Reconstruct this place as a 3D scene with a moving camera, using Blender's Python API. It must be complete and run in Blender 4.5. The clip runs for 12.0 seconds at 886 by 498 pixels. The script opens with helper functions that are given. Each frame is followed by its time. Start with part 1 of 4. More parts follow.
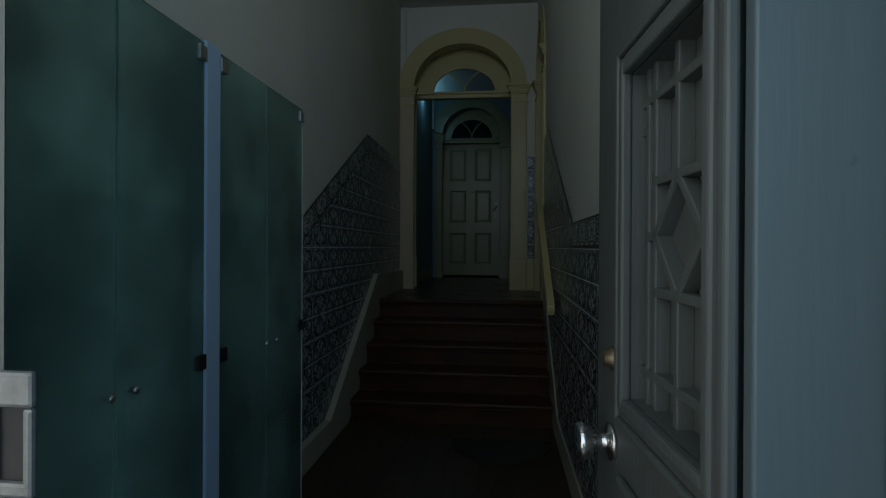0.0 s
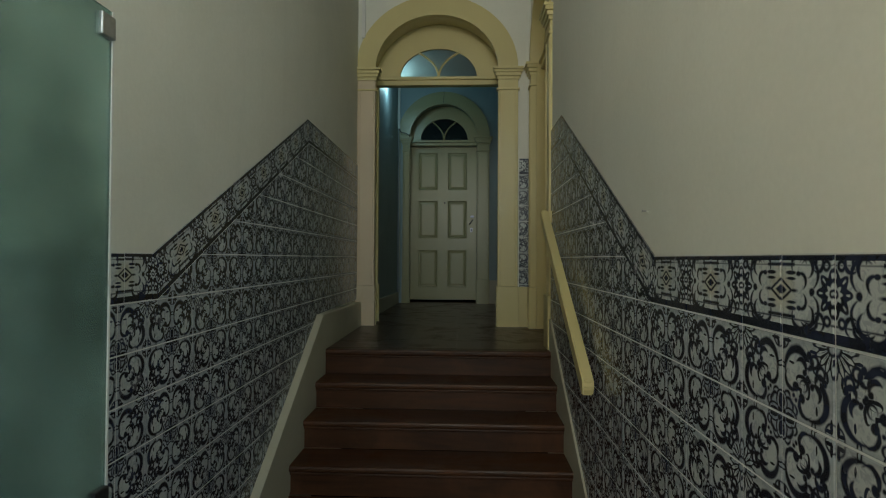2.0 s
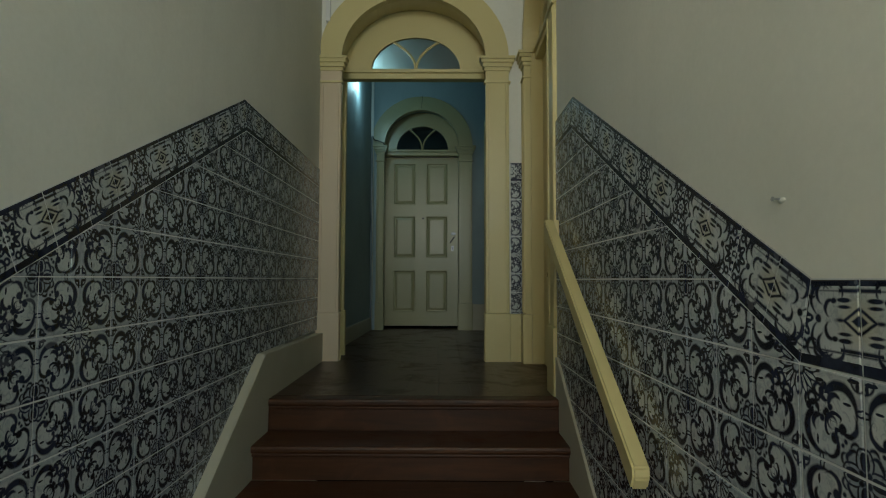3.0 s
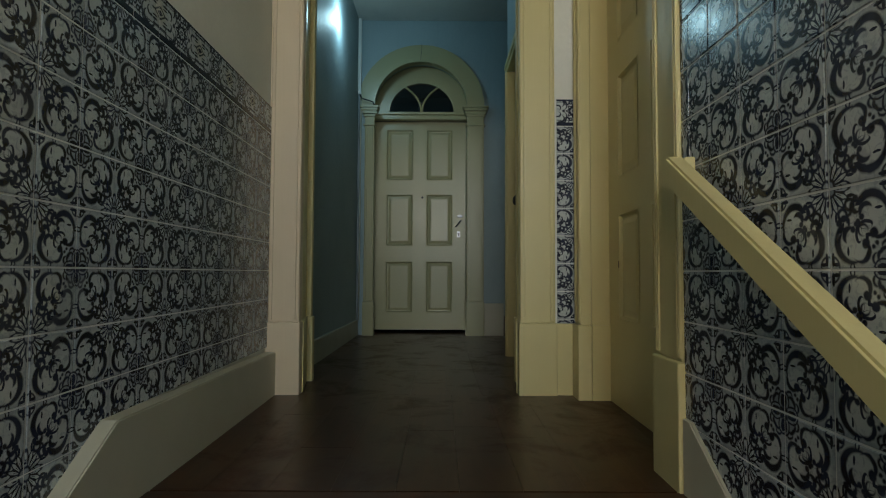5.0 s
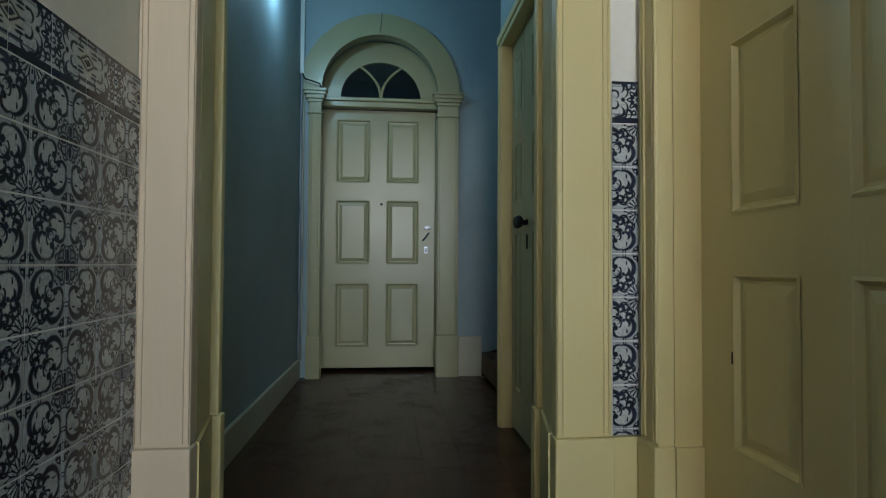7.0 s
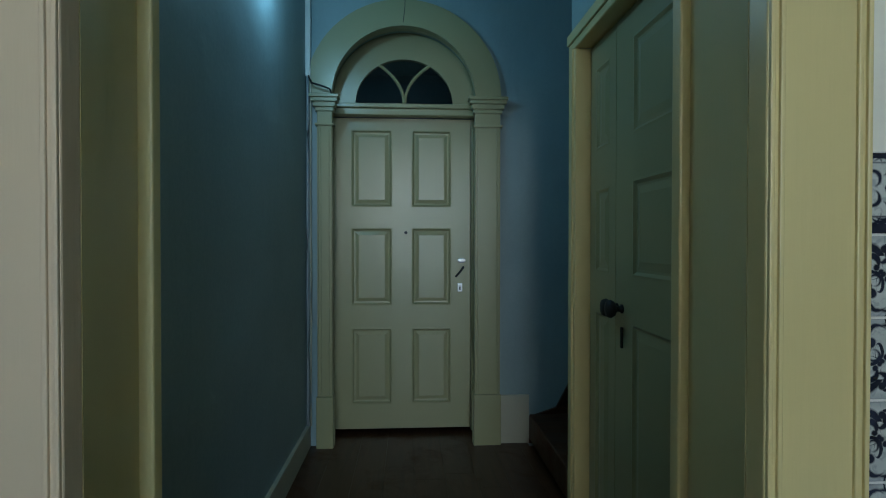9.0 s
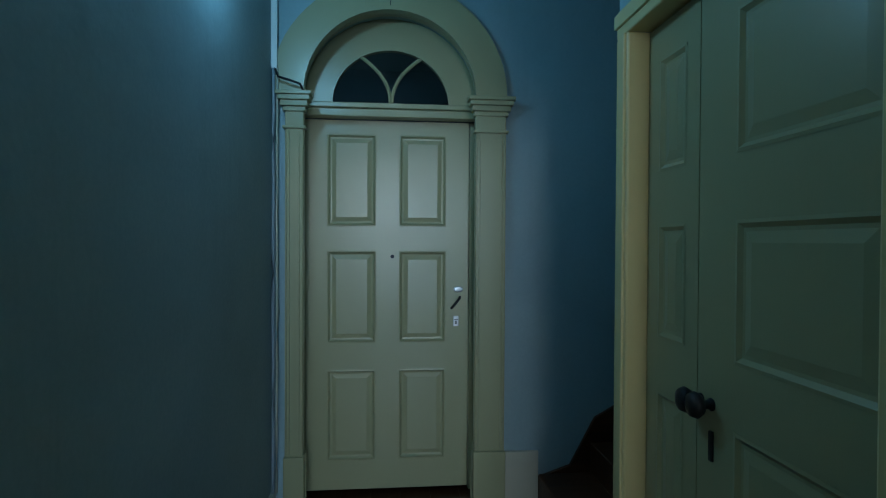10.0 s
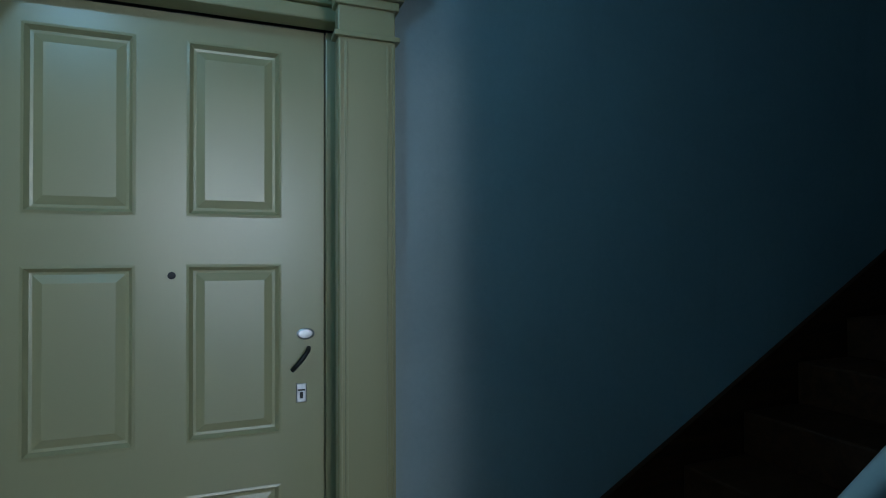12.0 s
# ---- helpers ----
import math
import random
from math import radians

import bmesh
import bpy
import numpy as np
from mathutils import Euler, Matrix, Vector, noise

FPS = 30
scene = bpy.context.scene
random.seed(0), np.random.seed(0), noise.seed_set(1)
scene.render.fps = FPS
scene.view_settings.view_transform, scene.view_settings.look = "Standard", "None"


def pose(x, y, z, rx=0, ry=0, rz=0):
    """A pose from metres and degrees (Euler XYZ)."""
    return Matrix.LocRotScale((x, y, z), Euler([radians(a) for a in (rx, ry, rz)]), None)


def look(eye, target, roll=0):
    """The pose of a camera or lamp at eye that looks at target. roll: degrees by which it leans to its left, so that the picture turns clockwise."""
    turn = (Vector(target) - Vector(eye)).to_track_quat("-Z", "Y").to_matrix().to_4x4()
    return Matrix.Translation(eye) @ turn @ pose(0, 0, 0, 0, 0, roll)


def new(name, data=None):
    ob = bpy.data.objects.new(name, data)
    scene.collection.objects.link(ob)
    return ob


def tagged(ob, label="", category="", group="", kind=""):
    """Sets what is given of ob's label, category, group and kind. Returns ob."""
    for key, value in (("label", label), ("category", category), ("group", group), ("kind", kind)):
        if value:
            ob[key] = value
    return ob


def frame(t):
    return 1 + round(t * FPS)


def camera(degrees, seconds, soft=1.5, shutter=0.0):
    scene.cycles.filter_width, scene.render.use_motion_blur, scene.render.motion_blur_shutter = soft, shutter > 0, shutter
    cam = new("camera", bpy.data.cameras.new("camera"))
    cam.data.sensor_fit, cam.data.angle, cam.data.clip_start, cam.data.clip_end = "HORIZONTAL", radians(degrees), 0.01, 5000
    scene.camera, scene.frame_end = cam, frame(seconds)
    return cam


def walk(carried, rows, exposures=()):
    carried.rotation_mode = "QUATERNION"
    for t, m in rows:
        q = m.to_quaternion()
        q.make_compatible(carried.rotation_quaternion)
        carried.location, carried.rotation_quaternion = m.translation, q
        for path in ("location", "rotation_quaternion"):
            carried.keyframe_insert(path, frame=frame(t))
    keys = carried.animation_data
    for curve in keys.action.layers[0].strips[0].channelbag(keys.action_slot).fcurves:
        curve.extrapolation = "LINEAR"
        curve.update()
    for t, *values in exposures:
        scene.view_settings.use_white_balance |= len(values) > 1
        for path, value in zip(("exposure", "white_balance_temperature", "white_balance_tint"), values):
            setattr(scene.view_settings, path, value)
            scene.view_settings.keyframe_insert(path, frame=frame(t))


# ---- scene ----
cam = camera(77.5, 12.0, soft=1.1)
PATH = [
    (0, (0.491, -5.963, 0.453), (0.276, -3.975, 0.447), 0.3),
    (0.5, (0.427, -5.682, 0.461), (0.195, -3.696, 0.418), 0.3),
    (1, (0.359, -5.353, 0.533), (0.162, -3.364, 0.469), 0.2),
    (1.5, (0.343, -5.036, 0.559), (0.209, -3.04, 0.534), 0.2),
    (2, (0.314, -4.686, 0.572), (0.226, -2.689, 0.607), 0.3),
    (2.5, (0.276, -4.306, 0.587), (0.271, -2.307, 0.655), 0.2),
    (3, (0.282, -3.949, 0.579), (0.273, -1.952, 0.69), 0.2),
    (3.5, (0.281, -3.627, 0.575), (0.228, -1.63, 0.665), 0.2),
    (3.7, (0.281, -3.508, 0.567), (0.225, -1.511, 0.662), 0.1),
    (5.3, (0.173, -2.455, 0.581), (0.232, -0.457, 0.663), 0.4),
    (5.5, (0.163, -2.341, 0.59), (0.262, -0.344, 0.653), 0.4),
    (6, (0.142, -2.05, 0.635), (0.232, -0.055, 0.746), 0.4),
    (6.5, (0.102, -1.812, 0.718), (0.146, 0.184, 0.826), 0.4),
    (7, (0.074, -1.616, 0.858), (0.264, 0.374, 0.911), 0.3),
    (7.5, (0.068, -1.442, 0.974), (0.136, 0.556, 1.028), 0.5),
    (7.7, (0.057, -1.389, 1.011), (0.113, 0.608, 1.089), 0.4),
    (9.3, (-0.013, -0.637, 1.331), (0.122, 1.359, 1.295), 0.0),
    (9.5, (-0.036, -0.508, 1.360), (0.105, 1.487, 1.339), -0.0),
    (10, (-0.012, -0.233, 1.431), (0.177, 1.758, 1.405), 0.3),
    (10.5, (-0.004, 0.102, 1.388), (0.170, 2.094, 1.422), 0.3),
    (11, (0.015, 0.509, 1.405), (0.344, 2.481, 1.440), 0.0),
    (11.5, (0.088, 0.885, 1.409), (0.518, 2.838, 1.424), 0.3),
    (12, (0.170, 1.164, 1.400), (0.877, 3.035, 1.425), -0.2),
]
walk(cam, [(t, look(eye, target, roll)) for t, eye, target, roll in PATH],
     exposures=[(0, -2.65, 5900, 1), (0.3, -1.9, 6400, 3), (0.6, -1.0, 6700, 3), (1.0, -0.4, 7300, 4), (1.5, -0.4, 7900, 4), (2.5, -0.2, 7800, 2),
                (3.7, -0.12, 7700, 3), (5.5, 0.62, 7500, 12), (6.5, 0.95, 7000, 13), (7.7, 0.95, 6300, 11), (9.3, 0.6, 5850, 2), (10.0, 0.8, 5400, 2), (10.5, 0.92, 5400, 3), (12.0, 1.0, 5800, 9)])

# ---- daylight and lamps ----
world = bpy.data.worlds.new("sky")
scene.world = world
world.use_nodes = True
wn = world.node_tree
sky = wn.nodes.new("ShaderNodeTexSky")
sky.sky_type, sky.sun_disc, sky.sun_elevation, sky.sun_rotation = "NISHITA", False, radians(50), radians(200)
wn.links.new(sky.outputs[0], wn.nodes["Background"].inputs[0])
wn.nodes["Background"].inputs[1].default_value = 0.06


def lamp(name, kind, energy, colour, m, size=0.1, size_y=None):
    data = bpy.data.lights.new(name, kind)
    data.energy, data.color = energy, colour
    if kind == "AREA":
        data.shape, data.size, data.size_y = "RECTANGLE", size, size_y or size
    else:
        data.shadow_soft_size = size
    ob = new(name, data)
    ob.matrix_world = m
    return ob


# daylight at the open street door: blue sky on one hand, the sunlit house front across the street on the other
lamp("sky_light", "AREA", 108, (0.56, 0.80, 1.0), look((1.0, -6.5, 1.6), (-0.3, -3.4, 1.0)), 1.8, 3.4)
lamp("street_light_bounce", "AREA", 218, (1.0, 0.90, 0.80), look((-0.9, -6.5, 1.2), (0.6, -3.4, 1.1)), 1.8, 3.4)
lamp("high_sky", "AREA", 118, (0.84, 0.91, 1.0), look((0.10, -10.0, 2.1), (0.1, 2.7, 1.1)), 2.0, 2.2)
# cold lamp of the inner hall, high on the wall
lamp("hall_lamp", "POINT", 7.0, (0.38, 0.75, 1.0), pose(-0.535, 1.64, 2.58), 0.045)

# ---- materials ----


class Nodes:
    """Short hand for building a node material."""

    def __init__(self, name):
        self.mat = bpy.data.materials.new(name)
        self.mat.use_nodes = True
        self.tree = self.mat.node_tree
        self.bsdf = self.tree.nodes["Principled BSDF"]

    def add(self, kind, **props):
        n = self.tree.nodes.new(kind)
        for k, v in props.items():
            setattr(n, k, v)
        return n

    def put(self, socket, value):
        if isinstance(value, bpy.types.NodeSocket):
            self.tree.links.new(value, socket)
        else:
            socket.default_value = value

    def math(self, op, a, b=0.0, c=0.0, clamp=False):
        n = self.add("ShaderNodeMath", operation=op, use_clamp=clamp)
        for i, v in enumerate((a, b, c)):
            self.put(n.inputs[i], v)
        return n.outputs[0]

    def mix(self, f, a, b):
        n = self.add("ShaderNodeMix", data_type="RGBA")
        self.put(n.inputs[0], f)
        for i, v in ((6, a), (7, b)):
            self.put(n.inputs[i], v if isinstance(v, bpy.types.NodeSocket) else (*v, 1.0))
        return n.outputs[2]

    def coords(self, which="Object", scale=(1, 1, 1)):
        t = self.add("ShaderNodeTexCoord")
        m = self.add("ShaderNodeMapping")
        m.inputs["Scale"].default_value = scale
        self.tree.links.new(t.outputs[which], m.inputs[0])
        return m.outputs[0]

    def world(self, scale=(1, 1, 1)):
        t = self.add("ShaderNodeNewGeometry")
        m = self.add("ShaderNodeMapping")
        m.inputs["Scale"].default_value = scale
        self.tree.links.new(t.outputs["Position"], m.inputs[0])
        return m.outputs[0]

    def noise(self, vec, scale, detail=4.0, rough=0.55, distort=0.0):
        n = self.add("ShaderNodeTexNoise")
        self.tree.links.new(vec, n.inputs["Vector"])
        for k, v in (("Scale", scale), ("Detail", detail), ("Roughness", rough), ("Distortion", distort)):
            n.inputs[k].default_value = v
        return n.outputs[0]

    def span(self, v, a, b, lo=0.0, hi=1.0):
        n = self.add("ShaderNodeMapRange")
        for i, x in enumerate((v, a, b, lo, hi)):
            self.put(n.inputs[i], x)
        return n.outputs[0]

    def bump(self, height, strength=0.2, dist=0.01):
        n = self.add("ShaderNodeBump")
        n.inputs["Strength"].default_value, n.inputs["Distance"].default_value = strength, dist
        self.tree.links.new(height, n.inputs["Height"])
        self.tree.links.new(n.outputs[0], self.bsdf.inputs["Normal"])

    def done(self, colour=None, rough=None, metal=None):
        for key, v in (("Base Color", colour), ("Roughness", rough), ("Metallic", metal)):
            if v is not None:
                self.put(self.bsdf.inputs[key], (*v, 1.0) if isinstance(v, tuple) else v)
        return self.mat


def plaster(name, base, dirt, rough=0.75, amount=0.85, streaks=0.2):
    n = Nodes(name)
    p = n.world()
    big = n.span(n.noise(p, 0.9, 5, 0.6, 0.4), 0.42, 0.72)
    fine = n.noise(p, 60, 4)
    c = n.mix(n.math("MULTIPLY", big, amount), base, dirt)
    streak = n.span(n.noise(n.world((7, 7, 0.7)), 1.3, 5, 0.65, 0.6), 0.55, 0.78, 0.0, streaks)
    c = n.mix(streak, c, tuple(v * 0.72 for v in dirt))
    c = n.mix(n.span(fine, 0.3, 0.8, 0.0, 0.18), c, tuple(v * 0.75 for v in base))
    n.bump(n.math("ADD", n.math("MULTIPLY", n.noise(p, 5, 3), 1.0), n.math("MULTIPLY", fine, 0.12)), 0.35, 0.012)
    return n.done(c, n.span(fine, 0.3, 0.7, rough - 0.08, rough + 0.1))


def paint(name, base, worn, rough=0.35, metal=0.0, wear=0.5, bumpy=0.12, uneven=0.14):
    n = Nodes(name)
    p = n.world()
    blot = n.span(n.noise(p, 2.3, 3, 0.5, 0.3), 0.25, 0.85)
    chips = n.span(n.noise(p, 45, 5, 0.7), 0.68, 0.72)
    c = n.mix(n.math("MULTIPLY", blot, wear), base, worn)
    c = n.mix(n.math("MULTIPLY", chips, 0.35 * wear), c, tuple(v * 0.45 for v in worn))
    brush = n.noise(n.world((40, 40, 3)), 2.0, 3)
    n.bump(n.math("ADD", brush, n.math("MULTIPLY", n.noise(p, 4.0, 2), 1.2)), bumpy, 0.005)
    return n.done(c, n.span(n.noise(p, 3.0, 3), 0.3, 0.7, rough, rough + uneven), metal)


def timber(name, dark, light, rough=0.3, along="y", wear=0.4):
    n = Nodes(name)
    sc = {"y": (9, 0.8, 9), "x": (0.8, 9, 9), "z": (9, 9, 0.8)}[along]
    info = n.add("ShaderNodeObjectInfo")
    shift = n.add("ShaderNodeVectorMath", operation="ADD")
    n.tree.links.new(n.world(sc), shift.inputs[0])
    comb = n.add("ShaderNodeCombineXYZ")
    r = n.math("MULTIPLY", info.outputs["Random"], 37.0)
    for i in range(3):
        n.tree.links.new(r, comb.inputs[i])
    n.tree.links.new(comb.outputs[0], shift.inputs[1])
    g = n.noise(shift.outputs[0], 2.2, 7, 0.62, 0.9)
    scuff = n.span(n.noise(n.world(), 3.2, 6, 0.7, 0.5), 0.5, 0.72)
    c = n.mix(n.span(g, 0.3, 0.75), dark, light)
    c = n.mix(n.math("MULTIPLY", info.outputs["Random"], 0.3), c, tuple(v * 0.6 for v in dark))
    c = n.mix(n.math("MULTIPLY", scuff, wear), c, tuple(min(1, v * 1.5 + 0.01) for v in light))
    n.bump(n.math("ADD", g, n.math("MULTIPLY", scuff, 0.4)), 0.15, 0.004)
    n.bsdf.inputs["Specular IOR Level"].default_value = 0.3
    return n.done(c, n.span(scuff, 0, 1, rough, rough + 0.25))


def metal(name, base, rough=0.3, metallic=1.0):
    n = Nodes(name)
    p = n.world()
    s = n.noise(p, 30, 5, 0.7)
    c = n.mix(n.span(s, 0.4, 0.8, 0, 0.6), base, tuple(v * 0.5 for v in base))
    n.bump(s, 0.06, 0.002)
    return n.done(c, n.span(s, 0.3, 0.7, rough, rough + 0.2), metallic)


M_WALL = plaster("cream_plaster", (0.78, 0.775, 0.71), (0.68, 0.685, 0.62), streaks=0.10)
M_BLUE = plaster("blue_plaster", (0.31, 0.405, 0.435), (0.235, 0.32, 0.35), 0.6)
M_CEIL = plaster("ceiling_plaster", (0.6, 0.6, 0.56), (0.45, 0.45, 0.42))
M_CREAM = paint("cream_gloss_paint", (0.63, 0.545, 0.275), (0.54, 0.46, 0.22), 0.32)
# rosier tone of the cream, for the pilaster left of the landing arch
M_ROSE = paint("rosy_cream", (0.63, 0.515, 0.375), (0.55, 0.45, 0.31), 0.36)
# darker cream; on the hall's double door it also carries shade
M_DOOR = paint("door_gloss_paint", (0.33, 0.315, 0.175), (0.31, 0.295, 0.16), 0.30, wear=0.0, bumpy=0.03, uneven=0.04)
M_SKIRT = paint("skirting_paint", (0.52, 0.50, 0.40), (0.38, 0.36, 0.28), 0.4, wear=0.7)
M_GREY = paint("grey_blue_paint", (0.088, 0.122, 0.142), (0.070, 0.096, 0.112), 0.42, wear=0.8)
M_LEAF = paint("worn_grey_paint", (0.085, 0.098, 0.100), (0.05, 0.058, 0.058), 0.45, wear=1.0, bumpy=0.3)
M_WHITE = paint("white_enamel", (0.72, 0.72, 0.70), (0.6, 0.6, 0.58), 0.3, wear=0.3)
M_TREAD = timber("tread_wood", (0.030, 0.011, 0.005), (0.098, 0.035, 0.013), 0.42, "x")
M_FLOOR = timber("floor_boards", (0.036, 0.014, 0.006), (0.085, 0.034, 0.014), 0.30, "y", 0.03)
M_LOWER = timber("lower_boards", (0.035, 0.024, 0.015), (0.08, 0.055, 0.035), 0.35, "y")
M_CHROME = metal("chrome", (0.75, 0.75, 0.76), 0.12)
M_BRASS = metal("tarnished_brass", (0.26, 0.22, 0.15), 0.4)
M_IRON = metal("black_iron", (0.02, 0.02, 0.022), 0.45, 0.4)
M_STEEL = metal("brushed_steel", (0.55, 0.56, 0.57), 0.3)
M_KEEP = metal("worn_steel", (0.20, 0.21, 0.215), 0.45, 0.7)
# enamel of the white post, the blue light of the sky mixed into it
M_POST = paint("sky_tinted_enamel", (0.52, 0.68, 0.94), (0.45, 0.60, 0.86), 0.28, wear=0.3)
M_CABLE = paint("grey_cable_sheath", (0.30, 0.33, 0.36), (0.22, 0.25, 0.28), 0.4)
M_MAT = plaster("dark_mat", (0.02, 0.017, 0.015), (0.035, 0.03, 0.026), 0.9)
M_GROUT = plaster("pale_grout", (0.66, 0.67, 0.66), (0.54, 0.55, 0.54), 0.8)
M_STONE = plaster("paving_stone", (0.28, 0.27, 0.25), (0.2, 0.19, 0.18), 0.85)


def glass(name, colour, rough, ior=1.45):
    n = Nodes(name)
    n.bsdf.inputs["Transmission Weight"].default_value = 1.0
    n.bsdf.inputs["IOR"].default_value = ior
    return n.done(colour, rough)


M_DUSTY = glass("dusty_pane", (0.27, 0.31, 0.29), 0.6)
n = Nodes("frosted_green_glass")
# dim clouds in the glass colour stand in for blurred reflections and shapes behind
cloud = n.span(n.noise(n.world(), 1.9, 4, 0.55), 0.34, 0.62)
n.bsdf.inputs["Transmission Weight"].default_value = 0.72
n.bsdf.inputs["IOR"].default_value = 1.35
M_FROST = n.done(n.mix(cloud, (0.54, 0.77, 0.70), (0.19, 0.30, 0.265)), 0.26)
M_PANE = glass("clear_pane", (0.85, 0.92, 0.92), 0.04)

# ---- mesh helpers ----


def box(bm, x0, x1, y0, y1, z0, z1, bevel=0.0):
    vs = [bm.verts.new((x, y, z)) for x in (x0, x1) for y in (y0, y1) for z in (z0, z1)]
    fs = [bm.faces.new([vs[i] for i in q]) for q in
          ((0, 1, 3, 2), (4, 6, 7, 5), (0, 4, 5, 1), (2, 3, 7, 6), (0, 2, 6, 4), (1, 5, 7, 3))]
    if bevel:
        edges = list({e for f in fs for e in f.edges})
        bmesh.ops.bevel(bm, geom=edges, offset=bevel, segments=2, affect="EDGES", profile=0.5)
    return bm


def made(*boxes, bevel=0.0):
    bm = bmesh.new()
    for b in boxes:
        box(bm, *b, bevel=bevel)
    return bm


def mesh_of(name, bm, material, smooth=False):
    bmesh.ops.recalc_face_normals(bm, faces=bm.faces)
    me = bpy.data.meshes.new(name)
    bm.to_mesh(me)
    bm.free()
    me.materials.append(material)
    if smooth:
        me.polygons.foreach_set("use_smooth", [True] * len(me.polygons))
    return me


def part(name, bm, material, parent=None, label="", smooth=False):
    ob = new(name, mesh_of(name, bm, material, smooth))
    ob.parent = parent
    return tagged(ob, label)


def thing(name, label, category, m=None, kind="", group=""):
    ob = tagged(new(name), label, category, group, kind)
    if m is not None:
        ob.matrix_world = m
    return ob


def structure(name, bm, material, label="", category=""):
    return tagged(part(name, bm, material), label, category or name.split("_")[0], kind="structure")


def prism(bm, outline, axis, a, b):
    """Extrudes a closed 2D outline between a and b along an axis; the outline gives the other two axes in order."""
    def at(p, q, r):
        return {"x": (r, p, q), "y": (p, r, q), "z": (p, q, r)}[axis]
    n = len(outline)
    lo = [bm.verts.new(at(p, q, a)) for p, q in outline]
    hi = [bm.verts.new(at(p, q, b)) for p, q in outline]
    bm.faces.new(lo[::-1])
    bm.faces.new(hi)
    for i in range(n):
        j = (i + 1) % n
        bm.faces.new((lo[i], lo[j], hi[j], hi[i]))
    return bm


def lathe(bm, profile, m, n=20):
    """Turns a profile of (radius, height) about the local z axis of m."""
    rings = [[bm.verts.new(m @ Vector((r * math.cos(2 * math.pi * i / n), r * math.sin(2 * math.pi * i / n), h))) for i in range(n)] for r, h in profile]
    for a, b in zip(rings, rings[1:]):
        for i in range(n):
            j = (i + 1) % n
            bm.faces.new((a[i], a[j], b[j], b[i]))
    bm.faces.new(rings[0][::-1])
    bm.faces.new(rings[-1])
    return bm


def tube(bm, points, r, n=10):
    """A round bar along points."""
    pts = [Vector(p) for p in points]
    rings = []
    for i, p in enumerate(pts):
        d = (pts[min(i + 1, len(pts) - 1)] - pts[max(i - 1, 0)]).normalized()
        q = d.to_track_quat("Z", "Y").to_matrix()
        rings.append([bm.verts.new(p + q @ Vector((r * math.cos(2 * math.pi * k / n), r * math.sin(2 * math.pi * k / n), 0))) for k in range(n)])
    for a, b in zip(rings, rings[1:]):
        for k in range(n):
            bm.faces.new((a[k], a[(k + 1) % n], b[(k + 1) % n], b[k]))
    bm.faces.new(rings[0][::-1])
    bm.faces.new(rings[-1])
    return bm


def arc_points(cx, zs, hw, rise, n=28):
    return [(cx - hw * math.cos(math.pi * i / n), zs + rise * math.sin(math.pi * i / n)) for i in range(n + 1)]


def arched_wall(x0, x1, z0, z1, cx, hw, zs, rise, y0, y1, splay=0.0, n=28):
    """A wall across y with an arched opening that widens by splay towards y1."""
    bm = bmesh.new()

    def side(y, hw2, rise2):
        arc = arc_points(cx, zs, hw2, rise2, n)
        inner = [(arc[0][0], z0)] + arc + [(arc[-1][0], z0)]
        outer = [(x0, z0)] + [(min(max(p[0], x0), x1), z1) for p in arc] + [(x1, z0)]
        outer[1], outer[-2] = (x0, z1), (x1, z1)
        return ([bm.verts.new((p, y, q)) for p, q in inner], [bm.verts.new((p, y, q)) for p, q in outer])
    fi, fo = side(y0, hw, rise)
    bi, bo = side(y1, hw + splay, rise + splay)
    for i in range(len(fi) - 1):
        bm.faces.new((fi[i], fi[i + 1], fo[i + 1], fo[i]))
        bm.faces.new((bi[i + 1], bi[i], bo[i], bo[i + 1]))
        bm.faces.new((fi[i + 1], fi[i], bi[i], bi[i + 1]))
        bm.faces.new((fo[i], fo[i + 1], bo[i + 1], bo[i]))
    return bm


def band(bm, cx, zs, hw, rise, width, y0, y1, n=32, clip=None):
    """A flat arch band round an opening, from y0 (front) to y1; clip holds it inside x limits."""
    lo, hi = clip or (-1e9, 1e9)
    a = arc_points(cx, zs, hw, rise, n)
    b = [(min(max(p, lo), hi), q) for p, q in arc_points(cx, zs, hw + width, rise + width, n)]
    rows = [[bm.verts.new((p, y, q)) for p, q in line] for line, y in ((a, y0), (b, y0), (b, y1), (a, y1))]
    for r, s in zip(rows, rows[1:] + rows[:1]):
        for i in range(n):
            bm.faces.new((r[i], r[i + 1], s[i + 1], s[i]))
    bm.faces.new([r[0] for r in rows])
    bm.faces.new([r[-1] for r in rows][::-1])
    return bm


# ---- plan ----
XL, XR = -0.605, 0.85            # corridor walls
SKEW = 0.0125                    # the left wall drifts outwards by this much a metre


def xleft(y):
    return -0.600 - SKEW * (y + 3.0)


ZLOW, ZCEIL = -0.76, 3.08        # lower floor and ceiling; the landing is at 0
YFRONT = -5.44                   # street door
STEPS, RISE, GO, YEDGE = 5, 0.152, 0.242, -1.254
HL, HR = -0.63, 0.68             # hall walls
YFAR = 2.74                      # far wall of the hall
ZHALL = -0.025                   # the hall floor sags a little


